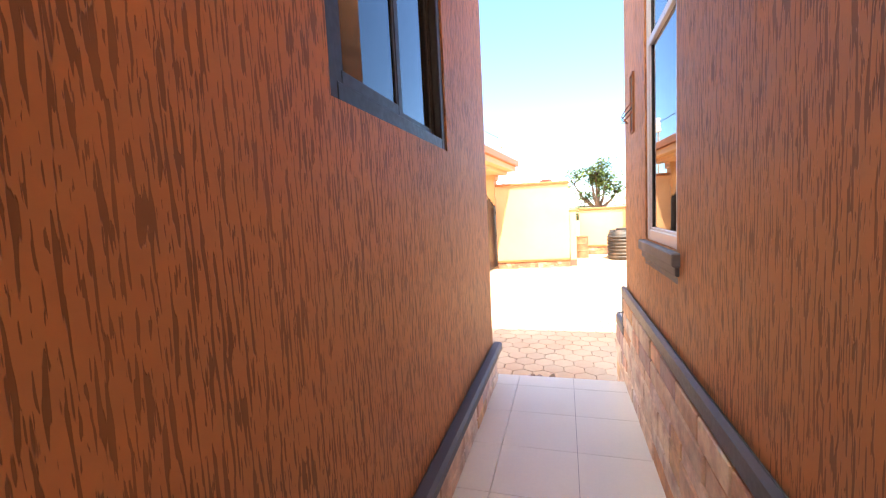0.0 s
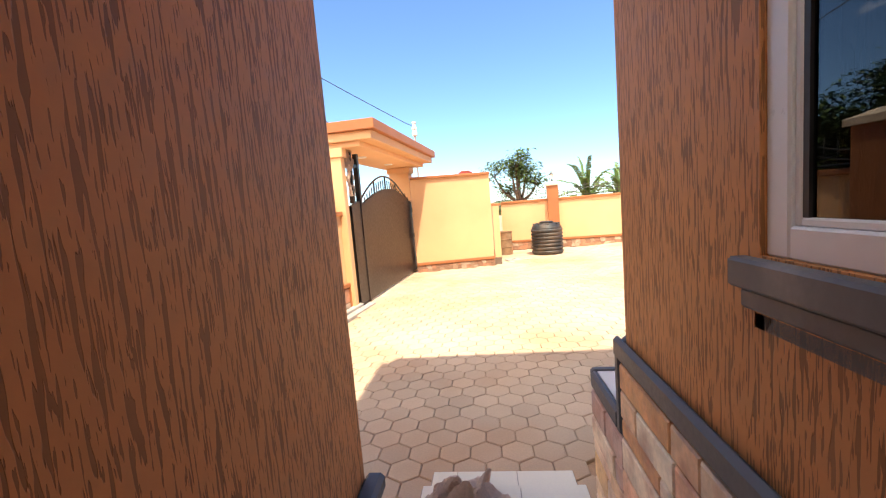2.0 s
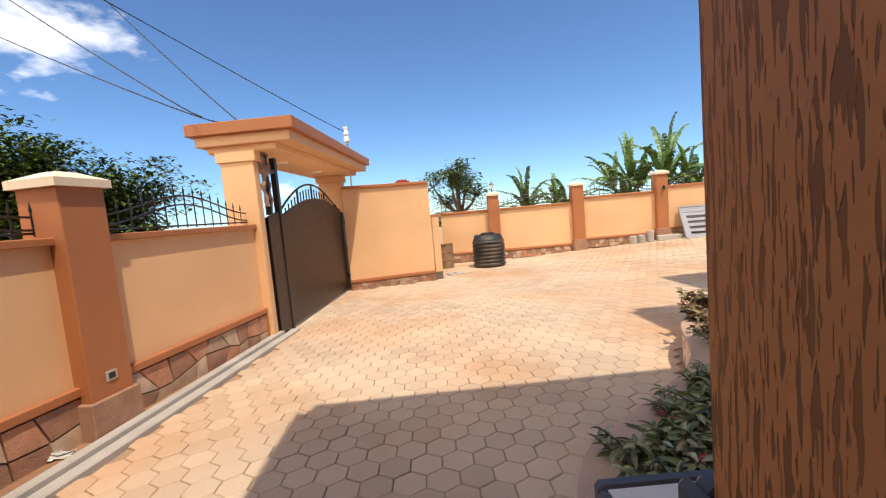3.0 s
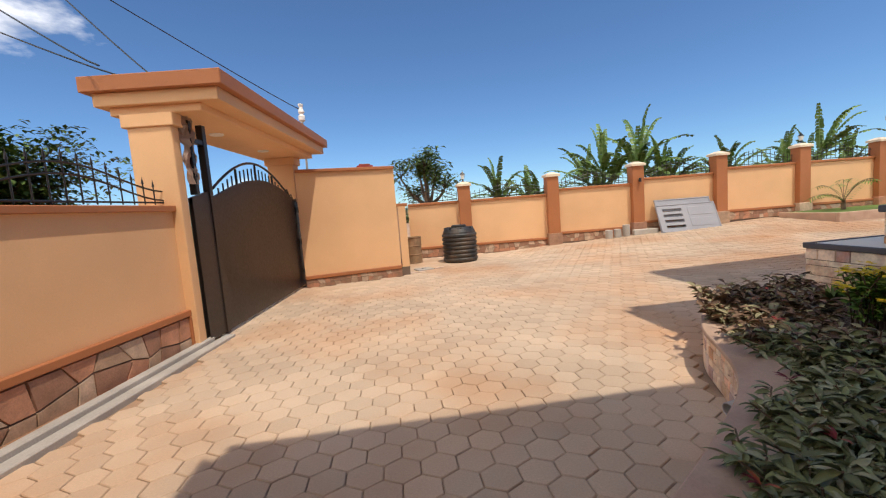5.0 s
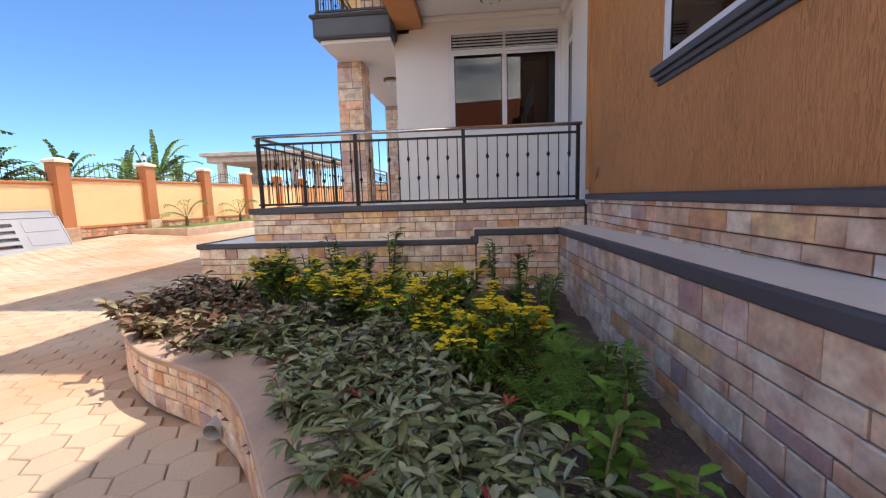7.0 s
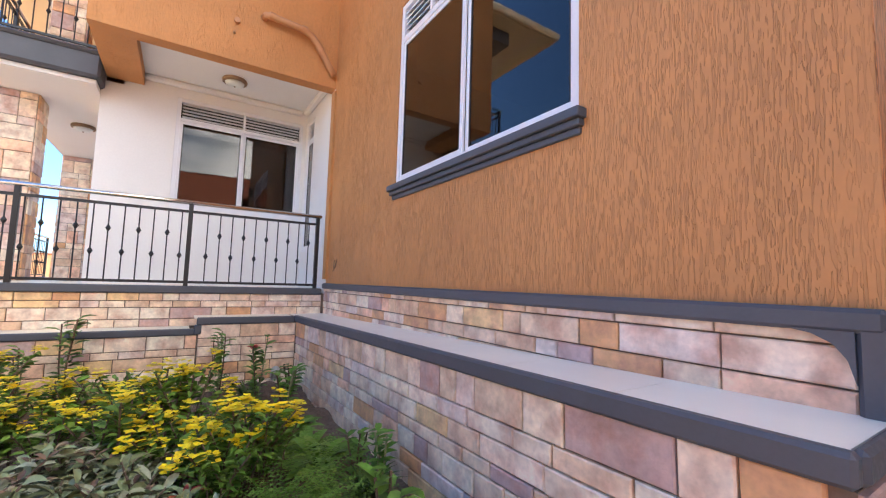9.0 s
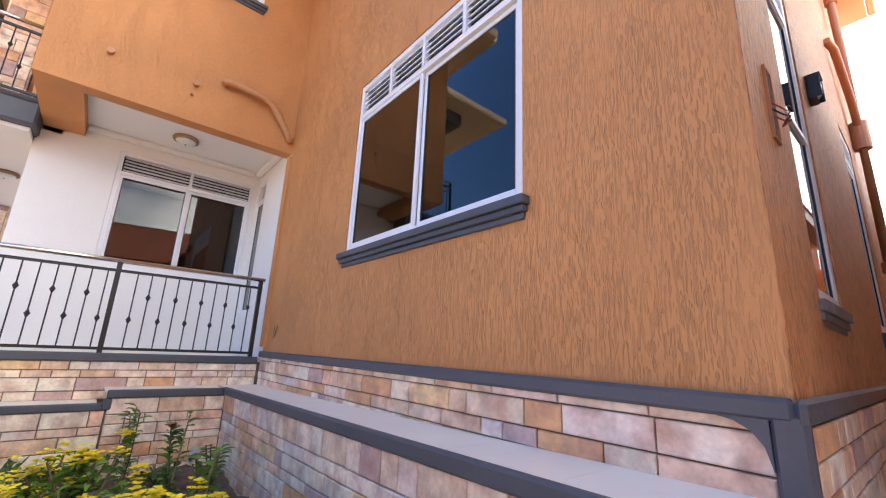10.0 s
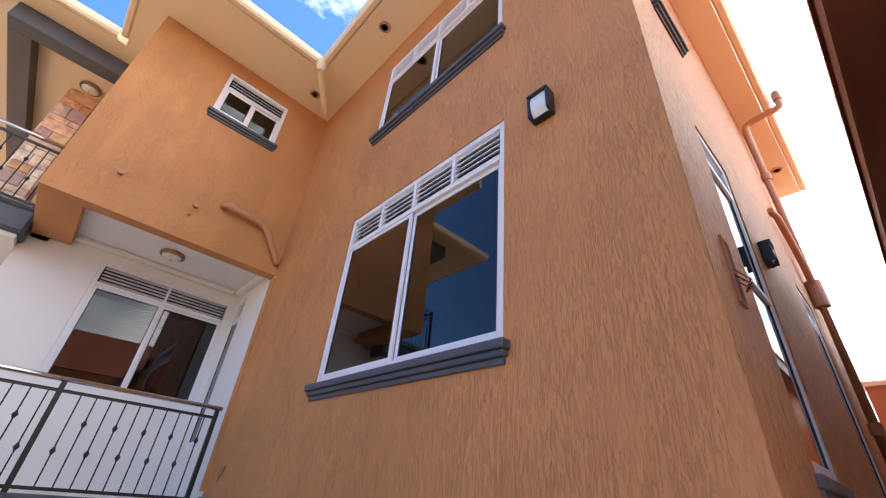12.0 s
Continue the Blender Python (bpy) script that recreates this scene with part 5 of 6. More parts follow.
def away(rng, lift):
    a = rng.uniform(0, 2 * math.pi)
    return Vector((math.cos(a), math.sin(a), lift))


def stems_mesh(rng, count, spread, height, lean=0.35, r=0.005):
    bm = bmesh.new()
    tips = []
    for k in range(count):
        b = Vector((rng.uniform(-spread, spread) * 0.35, rng.uniform(-spread, spread) * 0.35, 0))
        d = away(rng, 0) * rng.uniform(0.1, 1) * spread
        top = b + Vector((d.x, d.y, height * rng.uniform(0.6, 1.0)))
        mid = b.lerp(top, 0.5) + Vector((-d.x * 0.15, -d.y * 0.15, height * 0.08))
        sweep(bm, [b - Vector((0, 0, 0.04)), mid, top], r, 5)
        tips.append((b, mid, top))
    return bm, tips


def bush(name, seed, spread, height, stems, per, leaf, leaf_w, mat, label, category="shrub", droop=0.6, accent=None, accent_n=0, lift=0.35, flower=None, flower_n=0):
    """A low leafy shrub: stems, whorls of leaves along them, coloured tips or flower heads."""
    rng = random.Random(seed)
    t = thing(name, label, category)
    bm, tips = stems_mesh(rng, stems, spread, height)
    part("stalk", bm, BARK, t)
    lv, ac, fl = Leaves(), Leaves(), Leaves()
    for b, m, top in tips:
        for k in range(per):
            u = 0.25 + 0.75 * (k + rng.random()) / per
            p = b.lerp(m, u * 2) if u < 0.5 else m.lerp(top, u * 2 - 1)
            lv.blade(p, away(rng, lift + 0.6 * u * rng.random()), leaf * rng.uniform(0.6, 1.15), leaf_w * rng.uniform(0.7, 1.2), droop * rng.uniform(0.3, 1.7), 0.5, 4, rng.uniform(-0.9, 0.9))
        if rng.random() < accent_n:
            for k in range(4):
                ac.blade(top, away(rng, 0.9), leaf * 0.7, leaf_w * 0.7, 0.4, 0.3, 3)
        if rng.random() < flower_n:
            for q in range(rng.randint(6, 10)):
                c = top + Vector((rng.uniform(-0.036, 0.036), rng.uniform(-0.036, 0.036), rng.uniform(0.0, 0.05)))
                for k in range(4):
                    fl.blade(c, away(rng, 0.5), 0.034, 0.030, 0.2, 0.1, 2)
    lv.put("foliage", mat, t)
    if ac.v:
        ac.put("young_foliage", accent, t, "red young leaves")
    if fl.v:
        fl.put("blossom", flower, t, "clusters of small flowers")
    return t


def scatter(proto, spots, seed, group, lo=0.85, hi=1.15):
    rng = random.Random(seed)
    tagged(proto, group=group)
    for n, (x, y) in enumerate(spots):
        s = rng.uniform(lo, hi)
        m = Matrix.Translation((x, y, 0.25)) @ Matrix.Rotation(rng.uniform(0, 6.28), 4, "Z")
        if n == 0:
            proto.matrix_basis = m
        else:
            ob = copy_thing(proto, m)
            ob.scale = (s, s, s * rng.uniform(0.9, 1.1))


def spread_over(region, gap, seed):
    """Spots over a slanting patch given by corner, two sides and their counts."""
    rng = random.Random(seed)
    (ox, oy), (ux, uy), (vx, vy), nu, nv = region
    return [(ox + ux * (i + 0.5 * (k % 2)) / nu + vx * k / nv + rng.uniform(-gap, gap), oy + uy * (i + 0.5 * (k % 2)) / nu + vy * k / nv + rng.uniform(-gap, gap)) for i in range(nu) for k in range(nv)]


grey_a = bush("grey_leaf_shrub", 1, 0.30, 0.32, 16, 32, 0.115, 0.030, LEAF_GREY, "low shrub with narrow grey-green pale edged leaves", droop=0.55, accent=LEAF_RED, accent_n=0.12)
grey_b = bush("grey_leaf_shrub", 2, 0.30, 0.30, 16, 32, 0.11, 0.029, LEAF_GREY, "low shrub with narrow grey-green pale edged leaves", droop=0.6)
purple_a = bush("purple_leaf_shrub", 3, 0.30, 0.32, 14, 24, 0.105, 0.036, LEAF_PURPLE, "low shrub with dull purple-brown leaves", droop=0.55, accent=LEAF_RED, accent_n=0.12)
purple_b = bush("purple_leaf_shrub", 4, 0.30, 0.36, 14, 24, 0.11, 0.038, LEAF_PURPLE, "low shrub with dull purple-brown leaves", droop=0.5)
mixed = bush("grey_leaf_shrub", 5, 0.28, 0.34, 13, 24, 0.11, 0.036, LEAF_GREY, "low shrub with narrow grey-green leaves", droop=0.5, accent=LEAF_PURPLE, accent_n=0.8)
yellow_a = bush("flowering_shrub", 6, 0.27, 0.52, 22, 22, 0.075, 0.028, LEAF_FRESH, "bright green shrub covered in small yellow flowers", flower=PETAL, flower_n=0.8, droop=0.4)
yellow_b = bush("flowering_shrub", 7, 0.27, 0.58, 22, 22, 0.075, 0.028, LEAF_FRESH, "bright green shrub covered in small yellow flowers", flower=PETAL, flower_n=0.7, droop=0.4)
scatter(grey_a, [(1.55, 4.95), (1.95, 5.15), (2.25, 5.45), (1.75, 4.65), (2.15, 4.85), (2.5, 5.15), (2.6, 5.65), (2.9, 6.0)], 11, "grey-leaved shrubs in the bed")
scatter(grey_b, [(1.7, 5.2), (1.9, 4.85), (2.35, 5.2), (2.1, 5.55), (2.55, 5.4), (2.75, 5.75), (1.35, 4.7)], 12, "grey-leaved shrubs in the bed")
scatter(mixed, [(2.75, 5.4), (3.0, 5.75), (3.2, 6.1), (3.0, 6.35), (2.9, 5.1), (3.3, 6.5), (3.15, 5.45), (3.5, 6.2)], 13, "grey-leaved shrubs in the bed")
scatter(purple_a, [(3.25, 6.9), (3.5, 7.2), (3.75, 7.55), (3.6, 6.85), (3.95, 7.2), (4.2, 7.7), (4.1, 8.0), (4.5, 8.05)], 14, "purple-leaved shrubs in the bed")
scatter(purple_b, [(3.4, 7.4), (3.7, 7.85), (3.85, 6.8), (4.25, 7.3), (4.5, 7.6), (3.35, 6.55), (4.8, 7.9)], 15, "purple-leaved shrubs in the bed")
scatter(yellow_a, [(2.75, 4.75), (3.1, 4.95), (3.45, 5.25), (3.75, 5.6), (3.3, 4.65), (4.0, 5.2), (4.3, 6.4), (4.6, 6.75)], 16, "yellow flowering shrubs in the bed")
scatter(yellow_b, [(2.95, 4.55), (3.6, 4.95), (3.9, 5.85), (4.2, 5.6), (4.1, 6.1), (4.75, 7.1), (4.45, 7.0), (4.6, 6.2)], 17, "yellow flowering shrubs in the bed")


def fern(seed):
    """A tuft of arching fronds set with small leaflets."""
    rng = random.Random(seed)
    t = thing("fern", "bright green fern tuft in the soil", "fern")
    lv = Leaves()
    for k in range(22):
        d = away(rng, rng.uniform(0.7, 2.4)).normalized()
        p, n = Vector((0, 0, 0)), 16
        for s in range(n):
            q = (d - Vector((0, 0, 0.9 * (s / n) ** 1.5))).normalized()
            p = p + q * 0.023
            side = q.cross(Vector((0, 0, 1))).normalized()
            w = 0.042 * math.sin(math.pi * (0.15 + 0.8 * s / n))
            for g in (1, -1):
                lv.blade(p, side * g + q * 0.5, w, 0.014, 0.2, 0.1, 2)
    lv.put("foliage", LEAF_FRESH, t)
    return t


scatter(fern(1), [(2.35, 4.42), (2.6, 4.5), (2.7, 4.25), (2.45, 4.2), (2.95, 4.3)], 18, "ferns in the bed")


def rosette(seed, n, length, width, mat, label, lift=1.0, droop=0.5):
    rng = random.Random(seed)
    t = thing("leafy_plant", label, "plant")
    lv = Leaves()
    for k in range(n):
        lv.blade((0, 0, 0.02), away(rng, rng.uniform(0.4, 1.0) * lift * 1.6), length * rng.uniform(0.6, 1.1), width * rng.uniform(0.8, 1.2), droop, 0.25, 5)
    lv.put("foliage", mat, t)
    return t


scatter(rosette(2, 22, 0.30, 0.075, LEAF_FRESH, "broad bright green leafy plant in the soil"), [(3.2, 4.2), (3.45, 4.3), (3.0, 4.15), (3.7, 4.15)], 19, "broad-leaved plants in the bed")
scatter(rosette(3, 40, 0.34, 0.035, LEAF, "dark green spiky rosette plant", 1.2, 0.25), [(5.05, 7.75), (5.1, 5.4)], 20, "spiky rosettes in the bed", 0.9, 1.2)
scatter(rosette(4, 70, 0.26, 0.014, LEAF, "tuft of dark green grassy leaves", 1.4, 0.5), [(4.9, 4.35), (5.2, 4.9), (2.5, 4.05)], 21, "grassy tufts in the bed")


def upright(seed, height, label, red=False, stems=3, leaf=0.125):
    """A thin upright plant with pairs of leaves."""
    rng = random.Random(seed)
    t = thing("upright_plant", label, "plant")
    bm = bmesh.new()
    lv, fl = Leaves(), Leaves()
    for s in range(stems):
        top = Vector((rng.uniform(-0.08, 0.08), rng.uniform(-0.08, 0.08), height * rng.uniform(0.7, 1.0)))
        sweep(bm, [(0, 0, -0.04), top * 0.5 + Vector((0.02, 0, 0)), top], 0.006, 6)
        n = int(height / 0.028)
        for k in range(n):
            lv.blade(top * ((k + 1.0) / n), away(rng, 0.7), leaf * rng.uniform(0.6, 1.1), leaf * 0.42, 0.4, 0.3, 3)
        if red and s == 0:
            for k in range(14):
                fl.blade(top + Vector((0, 0, 0.02)), away(rng, rng.uniform(0.1, 1.0)), 0.06, 0.045, 0.3, 0.3, 3)
    part("stalk", bm, LEAF_PURPLE, t)
    lv.put("foliage", LEAF_FRESH, t)
    if fl.v:
        fl.put("flower", PETAL_RED, t, "red flower head")
    return t


scatter(upright(1, 0.72, "tall dark green leafy stem by the wall"), [(5.25, 7.2), (5.3, 6.9), (5.2, 6.1), (5.3, 5.8), (4.95, 4.6), (5.3, 6.55)], 22, "upright stems in the bed")
scatter(upright(2, 0.75, "rose stem with one red flower", True), [(4.6, 4.3)], 23, "rose stems in the bed")
scatter(upright(3, 0.45, "young green plant with reddish tips", leaf=0.11), [(2.55, 3.95), (2.75, 4.0), (1.75, 4.3), (1.55, 4.15), (1.9, 4.2), (4.2, 4.1), (4.45, 4.05), (1.3, 4.0)], 24, "young plants in the bed")


# ---- trees and bananas beyond the walls ----
def banana(seed, height):
    """Banana clump: sheathed stems and long torn arching blades."""
    rng = random.Random(seed)
    t = thing("banana_plant", "tall green banana plant with torn leaves", "banana plant")
    bm = bmesh.new()
    lv = Leaves()
    for s in range(rng.randint(2, 3)):
        b = Vector((rng.uniform(-0.6, 0.6), rng.uniform(-0.4, 0.4), 0))
        h = height * rng.uniform(0.75, 1.0)
        top = b + Vector((rng.uniform(-0.2, 0.2), rng.uniform(-0.2, 0.2), h * 0.62))
        rod(bm, b, top, 0.15, 0.08, 10)
        for k in range(9):
            d = away(rng, rng.choice((0.35, 0.6, 1.0, 1.6, 2.6, 7.0)) * rng.uniform(0.7, 1.3)).normalized()
            p, n = Vector(top), 16
            length = h * 0.52 * rng.uniform(0.75, 1.1)
            ribs = []
            for q in range(n + 1):
                ribs.append(Vector(p))
                dd = (d - Vector((0, 0, 0.95 * (q / n) ** 2.2))).normalized()
                p = p + dd * (length / n)
            sweep(bm, ribs[:-1], 0.018, 5)
            side = d.cross(Vector((0, 0, 1))).normalized()
            widths = [0.0] * 2 + [0.20 * math.sin(math.pi * (0.1 + 0.85 * q / n)) ** 0.6 for q in range(2, n)] + [0.02]
            for g in (1, -1):
                sag = rng.uniform(-0.25, 0.45)
                for q in range(2, n):
                    tear = rng.random() < 0.85
                    along = ribs[q + 1] - ribs[q]
                    o = len(lv.v)
                    drop = Vector((0, 0, -sag - (rng.uniform(0.1, 0.5) if tear else 0.0)))
                    a0 = ribs[q] + along * (0.12 if tear else 0.0)
                    lv.v += [tuple(a0), tuple(ribs[q + 1]),
                             tuple(ribs[q + 1] + (side * g + drop * 0.6).normalized() * widths[q] * 0.6 + along * 0.3),
                             tuple(a0 + (side * g + drop * 0.6).normalized() * widths[q] * 0.6 + along * 0.3),
                             tuple(ribs[q + 1] + (side * g + drop * 1.3).normalized() * widths[q] * rng.uniform(0.85, 1.1) + along * (0.2 if tear else 0.5)),
                             tuple(a0 + (side * g + drop * 1.3).normalized() * widths[q] * rng.uniform(0.85, 1.1) + along * 0.5)]
                    lv.f += [(o, o + 1, o + 2, o + 3), (o + 3, o + 2, o + 4, o + 5)]
    part("trunk", bm, LEAF_BANANA, t)
    lv.put("foliage", LEAF_BANANA, t, "torn green leaf blades")
    return t


protos = [banana(k, 5.2) for k in range(3)]
spots = [(4.8, 21.0, 0.70), (6.3, 21.2, 0.80), (10.2, 21.3, 0.95), (11.5, 21.6, 1.04), (12.9, 21.2, 0.92), (12.2, 20.6, 0.82), (9.4, 21.8, 0.78), (15.9, 21.0, 0.95), (17.8, 20.8, 0.80), (20.2, 21.2, 0.96), (19.0, 20.4, 0.78), (22.5, 22, 0.8)]
rng = random.Random(8)
for n, (x, y, s) in enumerate(spots):
    m = Matrix.Translation((x, y, -0.2)) @ Matrix.Rotation(rng.uniform(0, 6.28), 4, "Z")
    ob = protos[n] if n < 3 else copy_thing(protos[n % 3], m)
    if n < 3:
        ob.matrix_basis = m
    ob.scale = (s, s, s)
    tagged(ob, group="banana plants beyond the wall")


def tree(name, seed, trunk_h, crown_r, crown_h, limbs, leaves, leaf, mat, label, at, r=0.16, gap=0.0):
    """Tapered trunk, forking limbs and many small leaves in uneven clumps."""
    rng = random.Random(seed)
    t = thing(name, label, "tree", at)
    bm = bmesh.new()
    sweep(bm, [(0, 0, -0.1), (0.04, 0.02, trunk_h * 0.5), (0, 0, trunk_h)], r, 10)
    tips = []
    for k in range(limbs):
        a = 2 * math.pi * k / limbs + rng.uniform(-0.4, 0.4)
        out = crown_r * rng.uniform(0.35, 0.95)
        tip = Vector((math.cos(a) * out, math.sin(a) * out, trunk_h + crown_h * rng.uniform(0.15, 0.95)))
        mid = Vector((tip.x * 0.55, tip.y * 0.55, trunk_h + (tip.z - trunk_h) * 0.35))
        rod(bm, (0, 0, trunk_h * 0.95), mid, r * 0.6, r * 0.35, 8)
        rod(bm, mid, tip, r * 0.35, r * 0.1, 7)
        tips += [tip, mid.lerp(tip, 0.6)]
        for j in range(3):
            tw = tip + Vector((rng.uniform(-1, 1), rng.uniform(-1, 1), rng.uniform(-0.3, 0.8))) * crown_r * 0.28
            rod(bm, mid.lerp(tip, 0.7), tw, r * 0.15, r * 0.04, 5)
            tips.append(tw)
    part("trunk", bm, BARK, t)
    lv = Leaves()
    per = leaves // len(tips)
    for tip in tips:
        size = crown_r * rng.uniform(0.16, 0.30) * (1 - gap)
        for k in range(per):
            o = Vector((max(-1.5, min(1.5, rng.gauss(0, 1))), max(-1.5, min(1.5, rng.gauss(0, 1))), max(-1.3, min(1.0, rng.gauss(0, 0.8))))) * size * 0.75
            lv.blade(tip + o, away(rng, rng.uniform(-0.3, 0.7)), leaf * rng.uniform(0.6, 1.2), leaf * 0.45, 0.4, 0.2, 2)
    lv.put("crown", mat, t, "many small green leaves")
    return t


tree("pruned_tree", 3, 1.9, 1.4, 2.1, 8, 2300, 0.25, LEAF_TREE, "pruned roadside tree with a bare trunk and leafy tufts", pose(1.75, 21.3, 0), r=0.17, gap=0.02)
tree("mango_tree", 5, 1.5, 1.8, 2.3, 26, 26000, 0.18, LEAF_TREE, "dense dark green tree beyond the wall", pose(-7.9, 12.3, -0.1), r=0.18)
tree("mango_tree", 6, 1.6, 2.1, 2.5, 26, 26000, 0.18, LEAF_TREE, "dense dark green tree beyond the wall", pose(-9.2, 10.3, -0.1), r=0.18)


def palm(at):
    rng = random.Random(5)
    t = thing("palm", "small yellow-green palm on the lawn", "palm", at)
    lv = Leaves()
    bm = bmesh.new()
    rod(bm, (0, 0, 0), (0, 0, 0.35), 0.07, 0.05, 10)
    for k in range(9):
        d = away(rng, rng.uniform(0.6, 2.2)).normalized()
        p = Vector((0, 0, 0.3))
        for s in range(14):
            q = (d - Vector((0, 0, 1.1 * (s / 14) ** 1.5))).normalized()
            p2 = p + q * 0.085
            rod(bm, p, p2, 0.008, seg=5)
            p = p2
            side = q.cross(Vector((0, 0, 1))).normalized()
            for g in (1, -1):
                lv.blade(p, side * g + q * 0.6, 0.28, 0.03, 0.5, 0.1, 3)
    part("trunk", bm, BARK, t)
    lv.put("foliage", LEAF_FRESH, t)


palm(pose(15.9, 16.4, 0.61))
palm(pose(19.5, 16.3, 0.61))

# low far woods beyond the walls
woods = Leaves()
rng = random.Random(21)
for k in range(9000):
    a = rng.uniform(-0.9, 1.9)
    r = rng.uniform(60, 90)
    woods.blade((r * math.sin(a), 4 + r * math.cos(a), rng.uniform(-0.5, 2.2) * (0.6 + 0.6 * noise.noise((a * 9, 0, 0)))), away(rng, 0.6), 1.6, 0.9, 0.4, 0.2, 2)
far_woods = new("far_woods", woods.mesh("far_woods", LEAF))
tagged(far_woods, "low green woods far beyond the walls", "woods", kind="stuff")


# ---- stone cladding, in separate blocks ----
FACE_N = lambda x, y, z: pose(x, y, z, 0, 0, 180)
FACE_W = lambda x, y, z: pose(x, y, z, 0, 0, -90)
ashlar(plinth_front, plinth_front.matrix_basis @ FACE_N(5.98, FRONT + 0.01, 1.0), 5.33, 0.388, 1, top=lambda x: 0.5)
ashlar(ledge_wall, FACE_N(5.56, 3.72, 0.11) @ pose(0, 0, 0, 0, -1.12, 0), 4.96, 0.855, 2)
ashlar(plinth_side, FACE_W(SIDE - 0.008, FRONT, 0.74), 4.6, 0.62, 3)
ashlar(plinth_side, FACE_W(SIDE - 0.008, 3.72, 0.0), 0.45, 1.05, 4)
ashlar(platform, FACE_W(6.02, 7.98, 0.9), 4.66, 0.385, 5)
ashlar(platform, FACE_N(9.5, 7.98, 0.9), 3.45, 0.385, 6)
ashlar(step_ledge, FACE_W(5.59, 8.54, 0.0), 3.75, 0.845, 7)
ashlar(step_ledge, FACE_W(5.59, 4.78, 0.2), 1.04, 0.755, 8)
ashlar(step_ledge, FACE_N(8.6, 8.54, 0.0), 3.0, 0.845, 9)
ashlar(plinth_left, pose(LEFT + 0.008, -1.5, 0.74, 0, 0, 90), 4.6, 0.235, 10)

# curved bed wall: blocks along its outer face
run = [0.0]
for a, b in zip(EDGE, EDGE[1:]):
    run.append(run[-1] + (b - a).length)


def on_edge(s):
    k = next((i for i in range(len(run) - 1) if run[i + 1] >= s), len(run) - 2)
    u = (s - run[k]) / max(1e-6, run[k + 1] - run[k])
    return EDGE[k].lerp(EDGE[k + 1], min(1.0, u))


brick_rng = random.Random(12)
for z, h in ((0.0, 0.115), (0.12, 0.07), (0.195, 0.10), (0.30, 0.06)):
    s = 0.0
    while s < run[-1] - 0.1:
        w = brick_rng.choice((0.10, 0.13, 0.16))
        a, b = on_edge(s), on_edge(min(run[-1], s + w))
        d = b - a
        ob = new("stone", block_mesh(w - 0.014, h - 0.004, 0.020, STONE))
        ob.parent = bed_wall
        n = Vector((-d.y, d.x)).normalized()
        ob.matrix_basis = pose(a.x + n.x * 0.002, a.y + n.y * 0.002, z + 0.002, 0, 0, math.degrees(math.atan2(d.y, d.x)))
        s += w

# passage tiles
for r in range(12):
    y1 = 3.2 if r == 0 else 3.01 - 0.4 * (r - 1)
    y0 = 3.01 - 0.4 * r
    for x0, x1 in ((-0.38, -0.21), (-0.21, 0.19), (0.19, 0.565)):
        part("tile", boxes((x0 + 0.0015, x1 - 0.0015, y0 + 0.0015, y1 - 0.0015, 0.738, 0.75)), TILE, passage_floor)


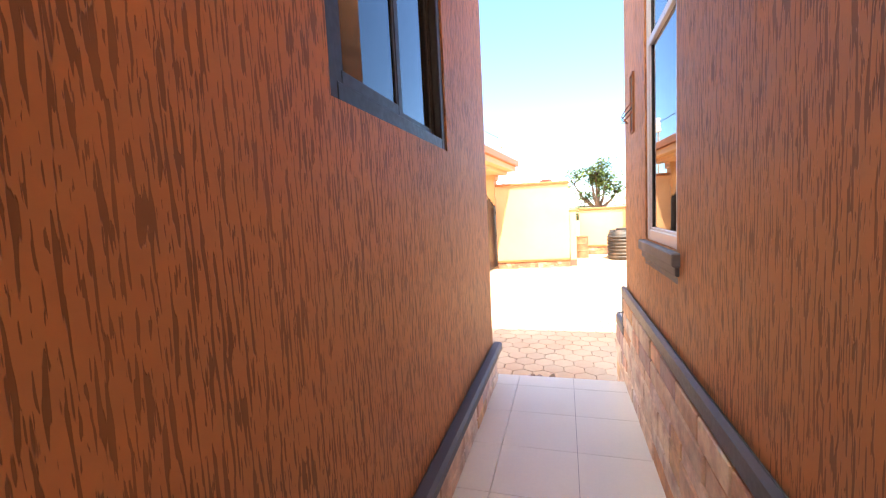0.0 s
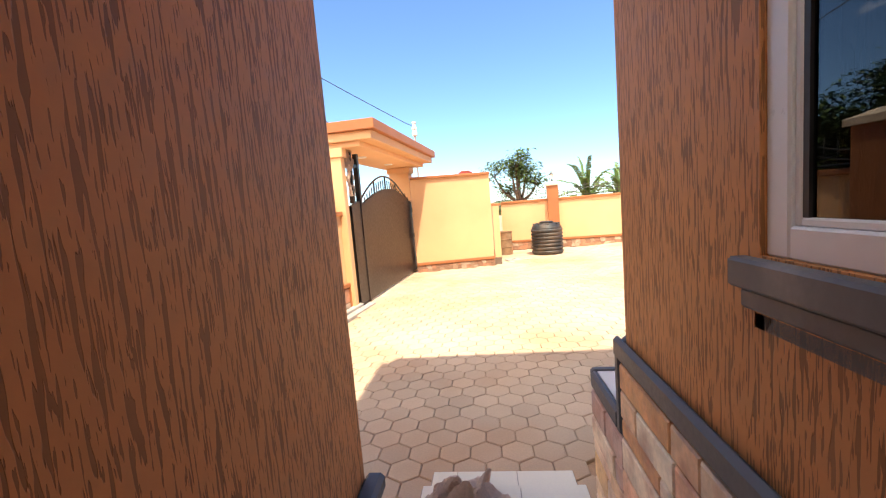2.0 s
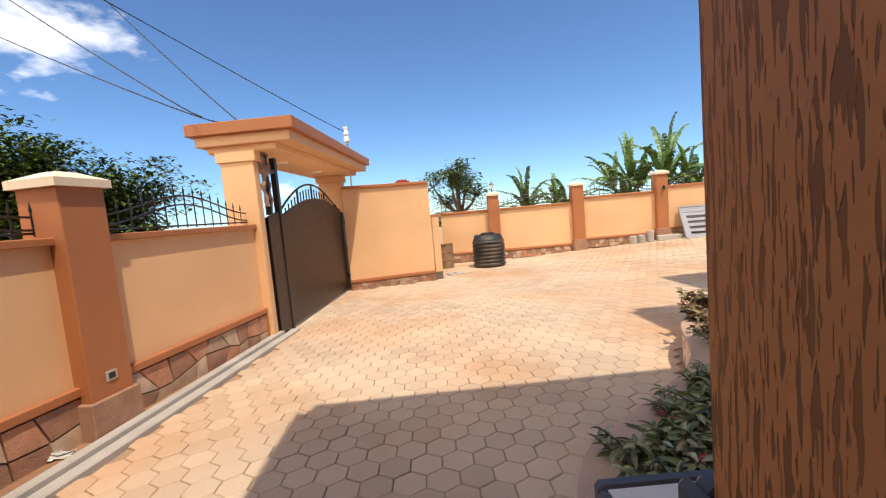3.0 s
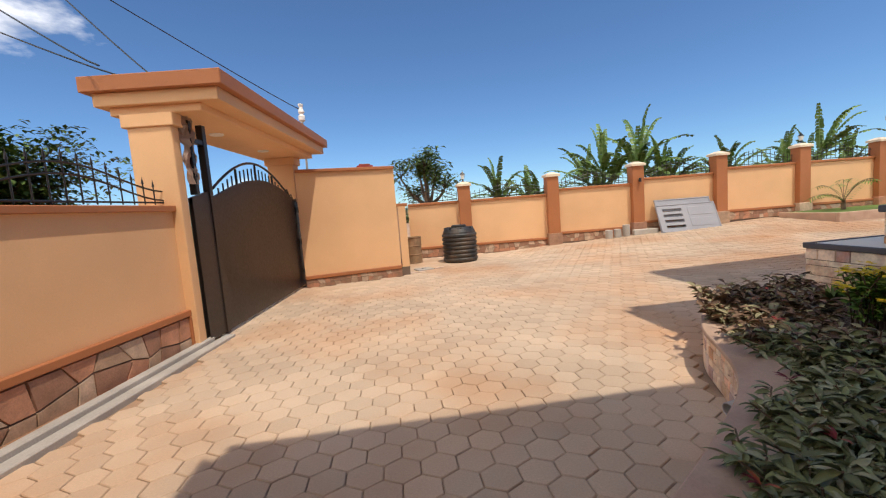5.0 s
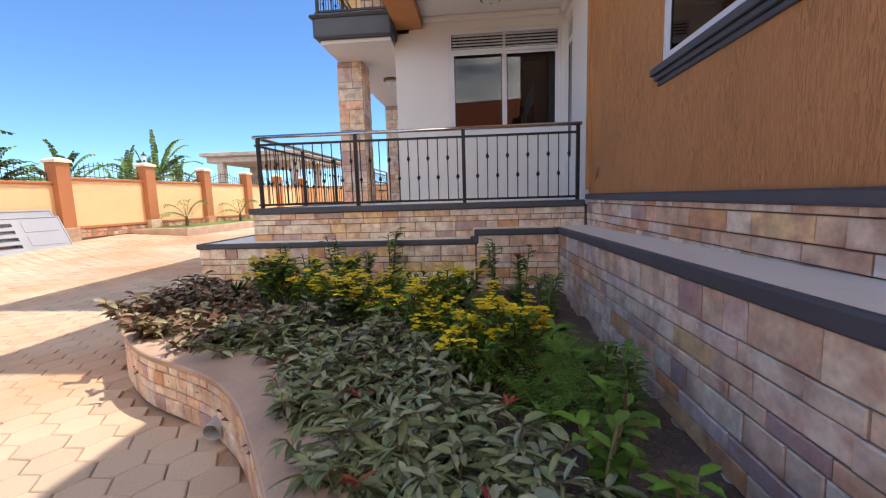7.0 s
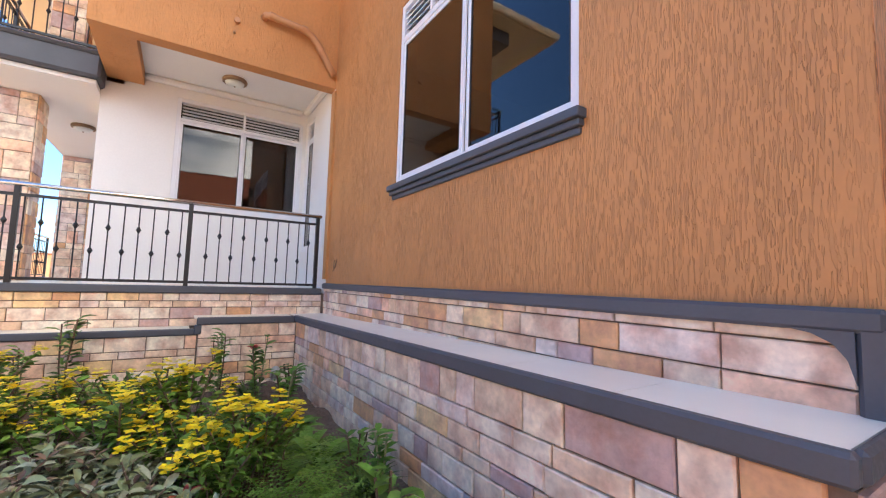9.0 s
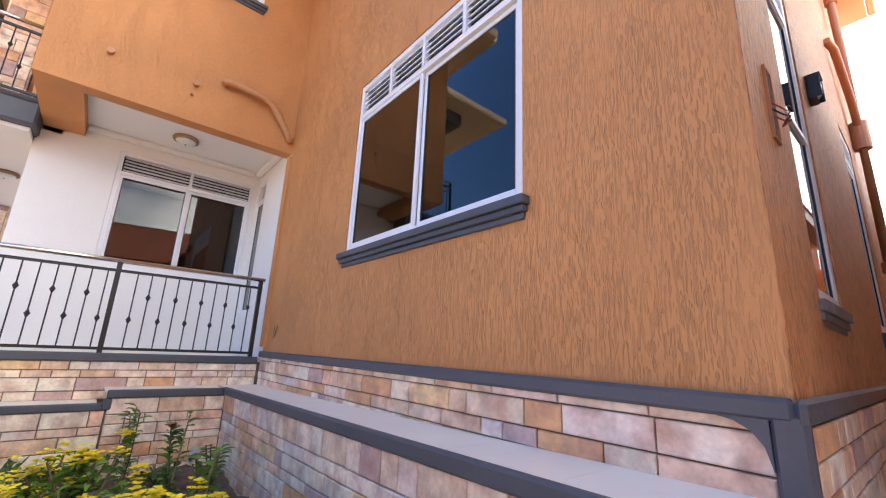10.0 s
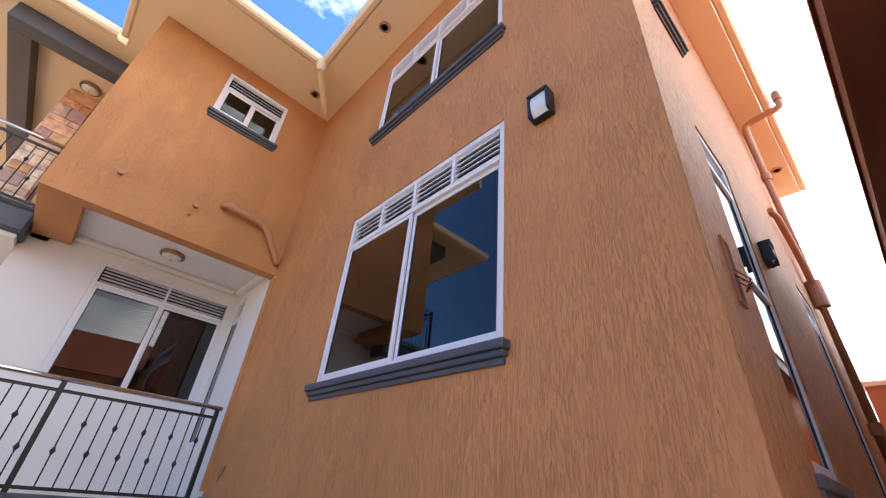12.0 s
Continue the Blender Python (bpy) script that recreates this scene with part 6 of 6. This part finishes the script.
# ---- hexagonal paving ----
def hex_points():
    """Centres of the pavers over the yard."""
    w, rowh = 0.25, 0.2165
    rows = []
    r = 0
    y = 3.35
    while y < 18.4:
        x = -3.4 + (w / 2 if r % 2 else 0)
        while x < 21:
            limit = GATE.inverted() @ Vector((x, y, 0))
            ok = limit.x > 0.08 and y > 9.2 or (KERB.inverted() @ Vector((x, y, 0))).x > 0.06 and y <= 9.9 or (limit.y > 0.6 and limit.x > -0.3 and limit.y < 4.8)
            ok = ok and not (LEFT - 4.3 < x < SIDE + 0.1 and y < 3.25)
            ok = ok and not (x > 5.5 and y < 8.62) and not (x > 0.8 and y < 4.4)
            ok = ok and not (-0.42 < x < 0.6 and y < 4.4)
            ok = ok and not (x < 0.3 and y > 14.37 + 0.208 * (x + 2.12) - 0.12)
            ok = ok and y < 18.52 - 0.07 * x and not inside_bed(x, y, 0.0)
            ok = ok and not (x > 14.2 and y > 15.0)
            if ok:
                rows.append((x, y))
            x += w
        y += rowh
        r += 1
    return rows


def hex_shape(r, drop):
    top = [(0.925 * r * math.sin(k * math.pi / 3), 0.925 * r * math.cos(k * math.pi / 3), 0.0) for k in range(6)]
    mid = [(0.975 * r * math.sin(k * math.pi / 3), 0.975 * r * math.cos(k * math.pi / 3), -0.007) for k in range(6)]
    low = [(x, y, -drop) for x, y, _ in mid]
    return top + mid + low


def hex_faces(o):
    f = [tuple(o + 5 - k for k in range(6))]
    for a in (0, 6):
        for k in range(6):
            n = (k + 1) % 6
            f.append((o + a + k, o + a + n, o + a + 6 + n, o + a + 6 + k))
    return f


paving = structure("pavement", boxes((-2.0, -1.9, 6.0, 6.1, -0.05, -0.02)), JOINT, "hexagonal concrete pavers dusted with red earth", "pavement")
shape = hex_shape(0.1443, 0.03)
paver_mesh = bpy.data.meshes.new("paver")
paver_mesh.from_pydata(shape, [], hex_faces(0))
paver_mesh.materials.append(PAVER)
rng = random.Random(4)
centres = hex_points()
near = [c for c in centres if -1.6 < c[0] < 2.7 and 4.4 < c[1] < 8.2]
near.sort(key=lambda c: (c[0] - 0.6) ** 2 + (c[1] - 5.6) ** 2)
close = set(near[:300])
verts, faces = [], []
for c in centres:
    tilt = (rng.uniform(-0.006, 0.006), rng.uniform(-0.006, 0.006), rng.uniform(-0.0025, 0.0025))
    if c in close:
        ob = new("paver", paver_mesh)
        ob.parent = paving
        ob.matrix_basis = Matrix.Translation((c[0], c[1], rise(*c) + tilt[2])) @ Matrix.Rotation(tilt[0], 4, "X") @ Matrix.Rotation(tilt[1], 4, "Y")
    else:
        o = len(verts)
        for x, y, z in shape:
            verts.append((c[0] + x, c[1] + y, rise(*c) + z + tilt[2] + x * tilt[1] + y * tilt[0]))
        faces += hex_faces(o)
rest = bpy.data.meshes.new("pavers")
rest.from_pydata(verts, [], faces)
rest.materials.append(PAVER)
far_pavers = new("pavers", rest)
far_pavers.parent = paving
tagged(far_pavers, "hexagonal concrete pavers", kind="stuff")
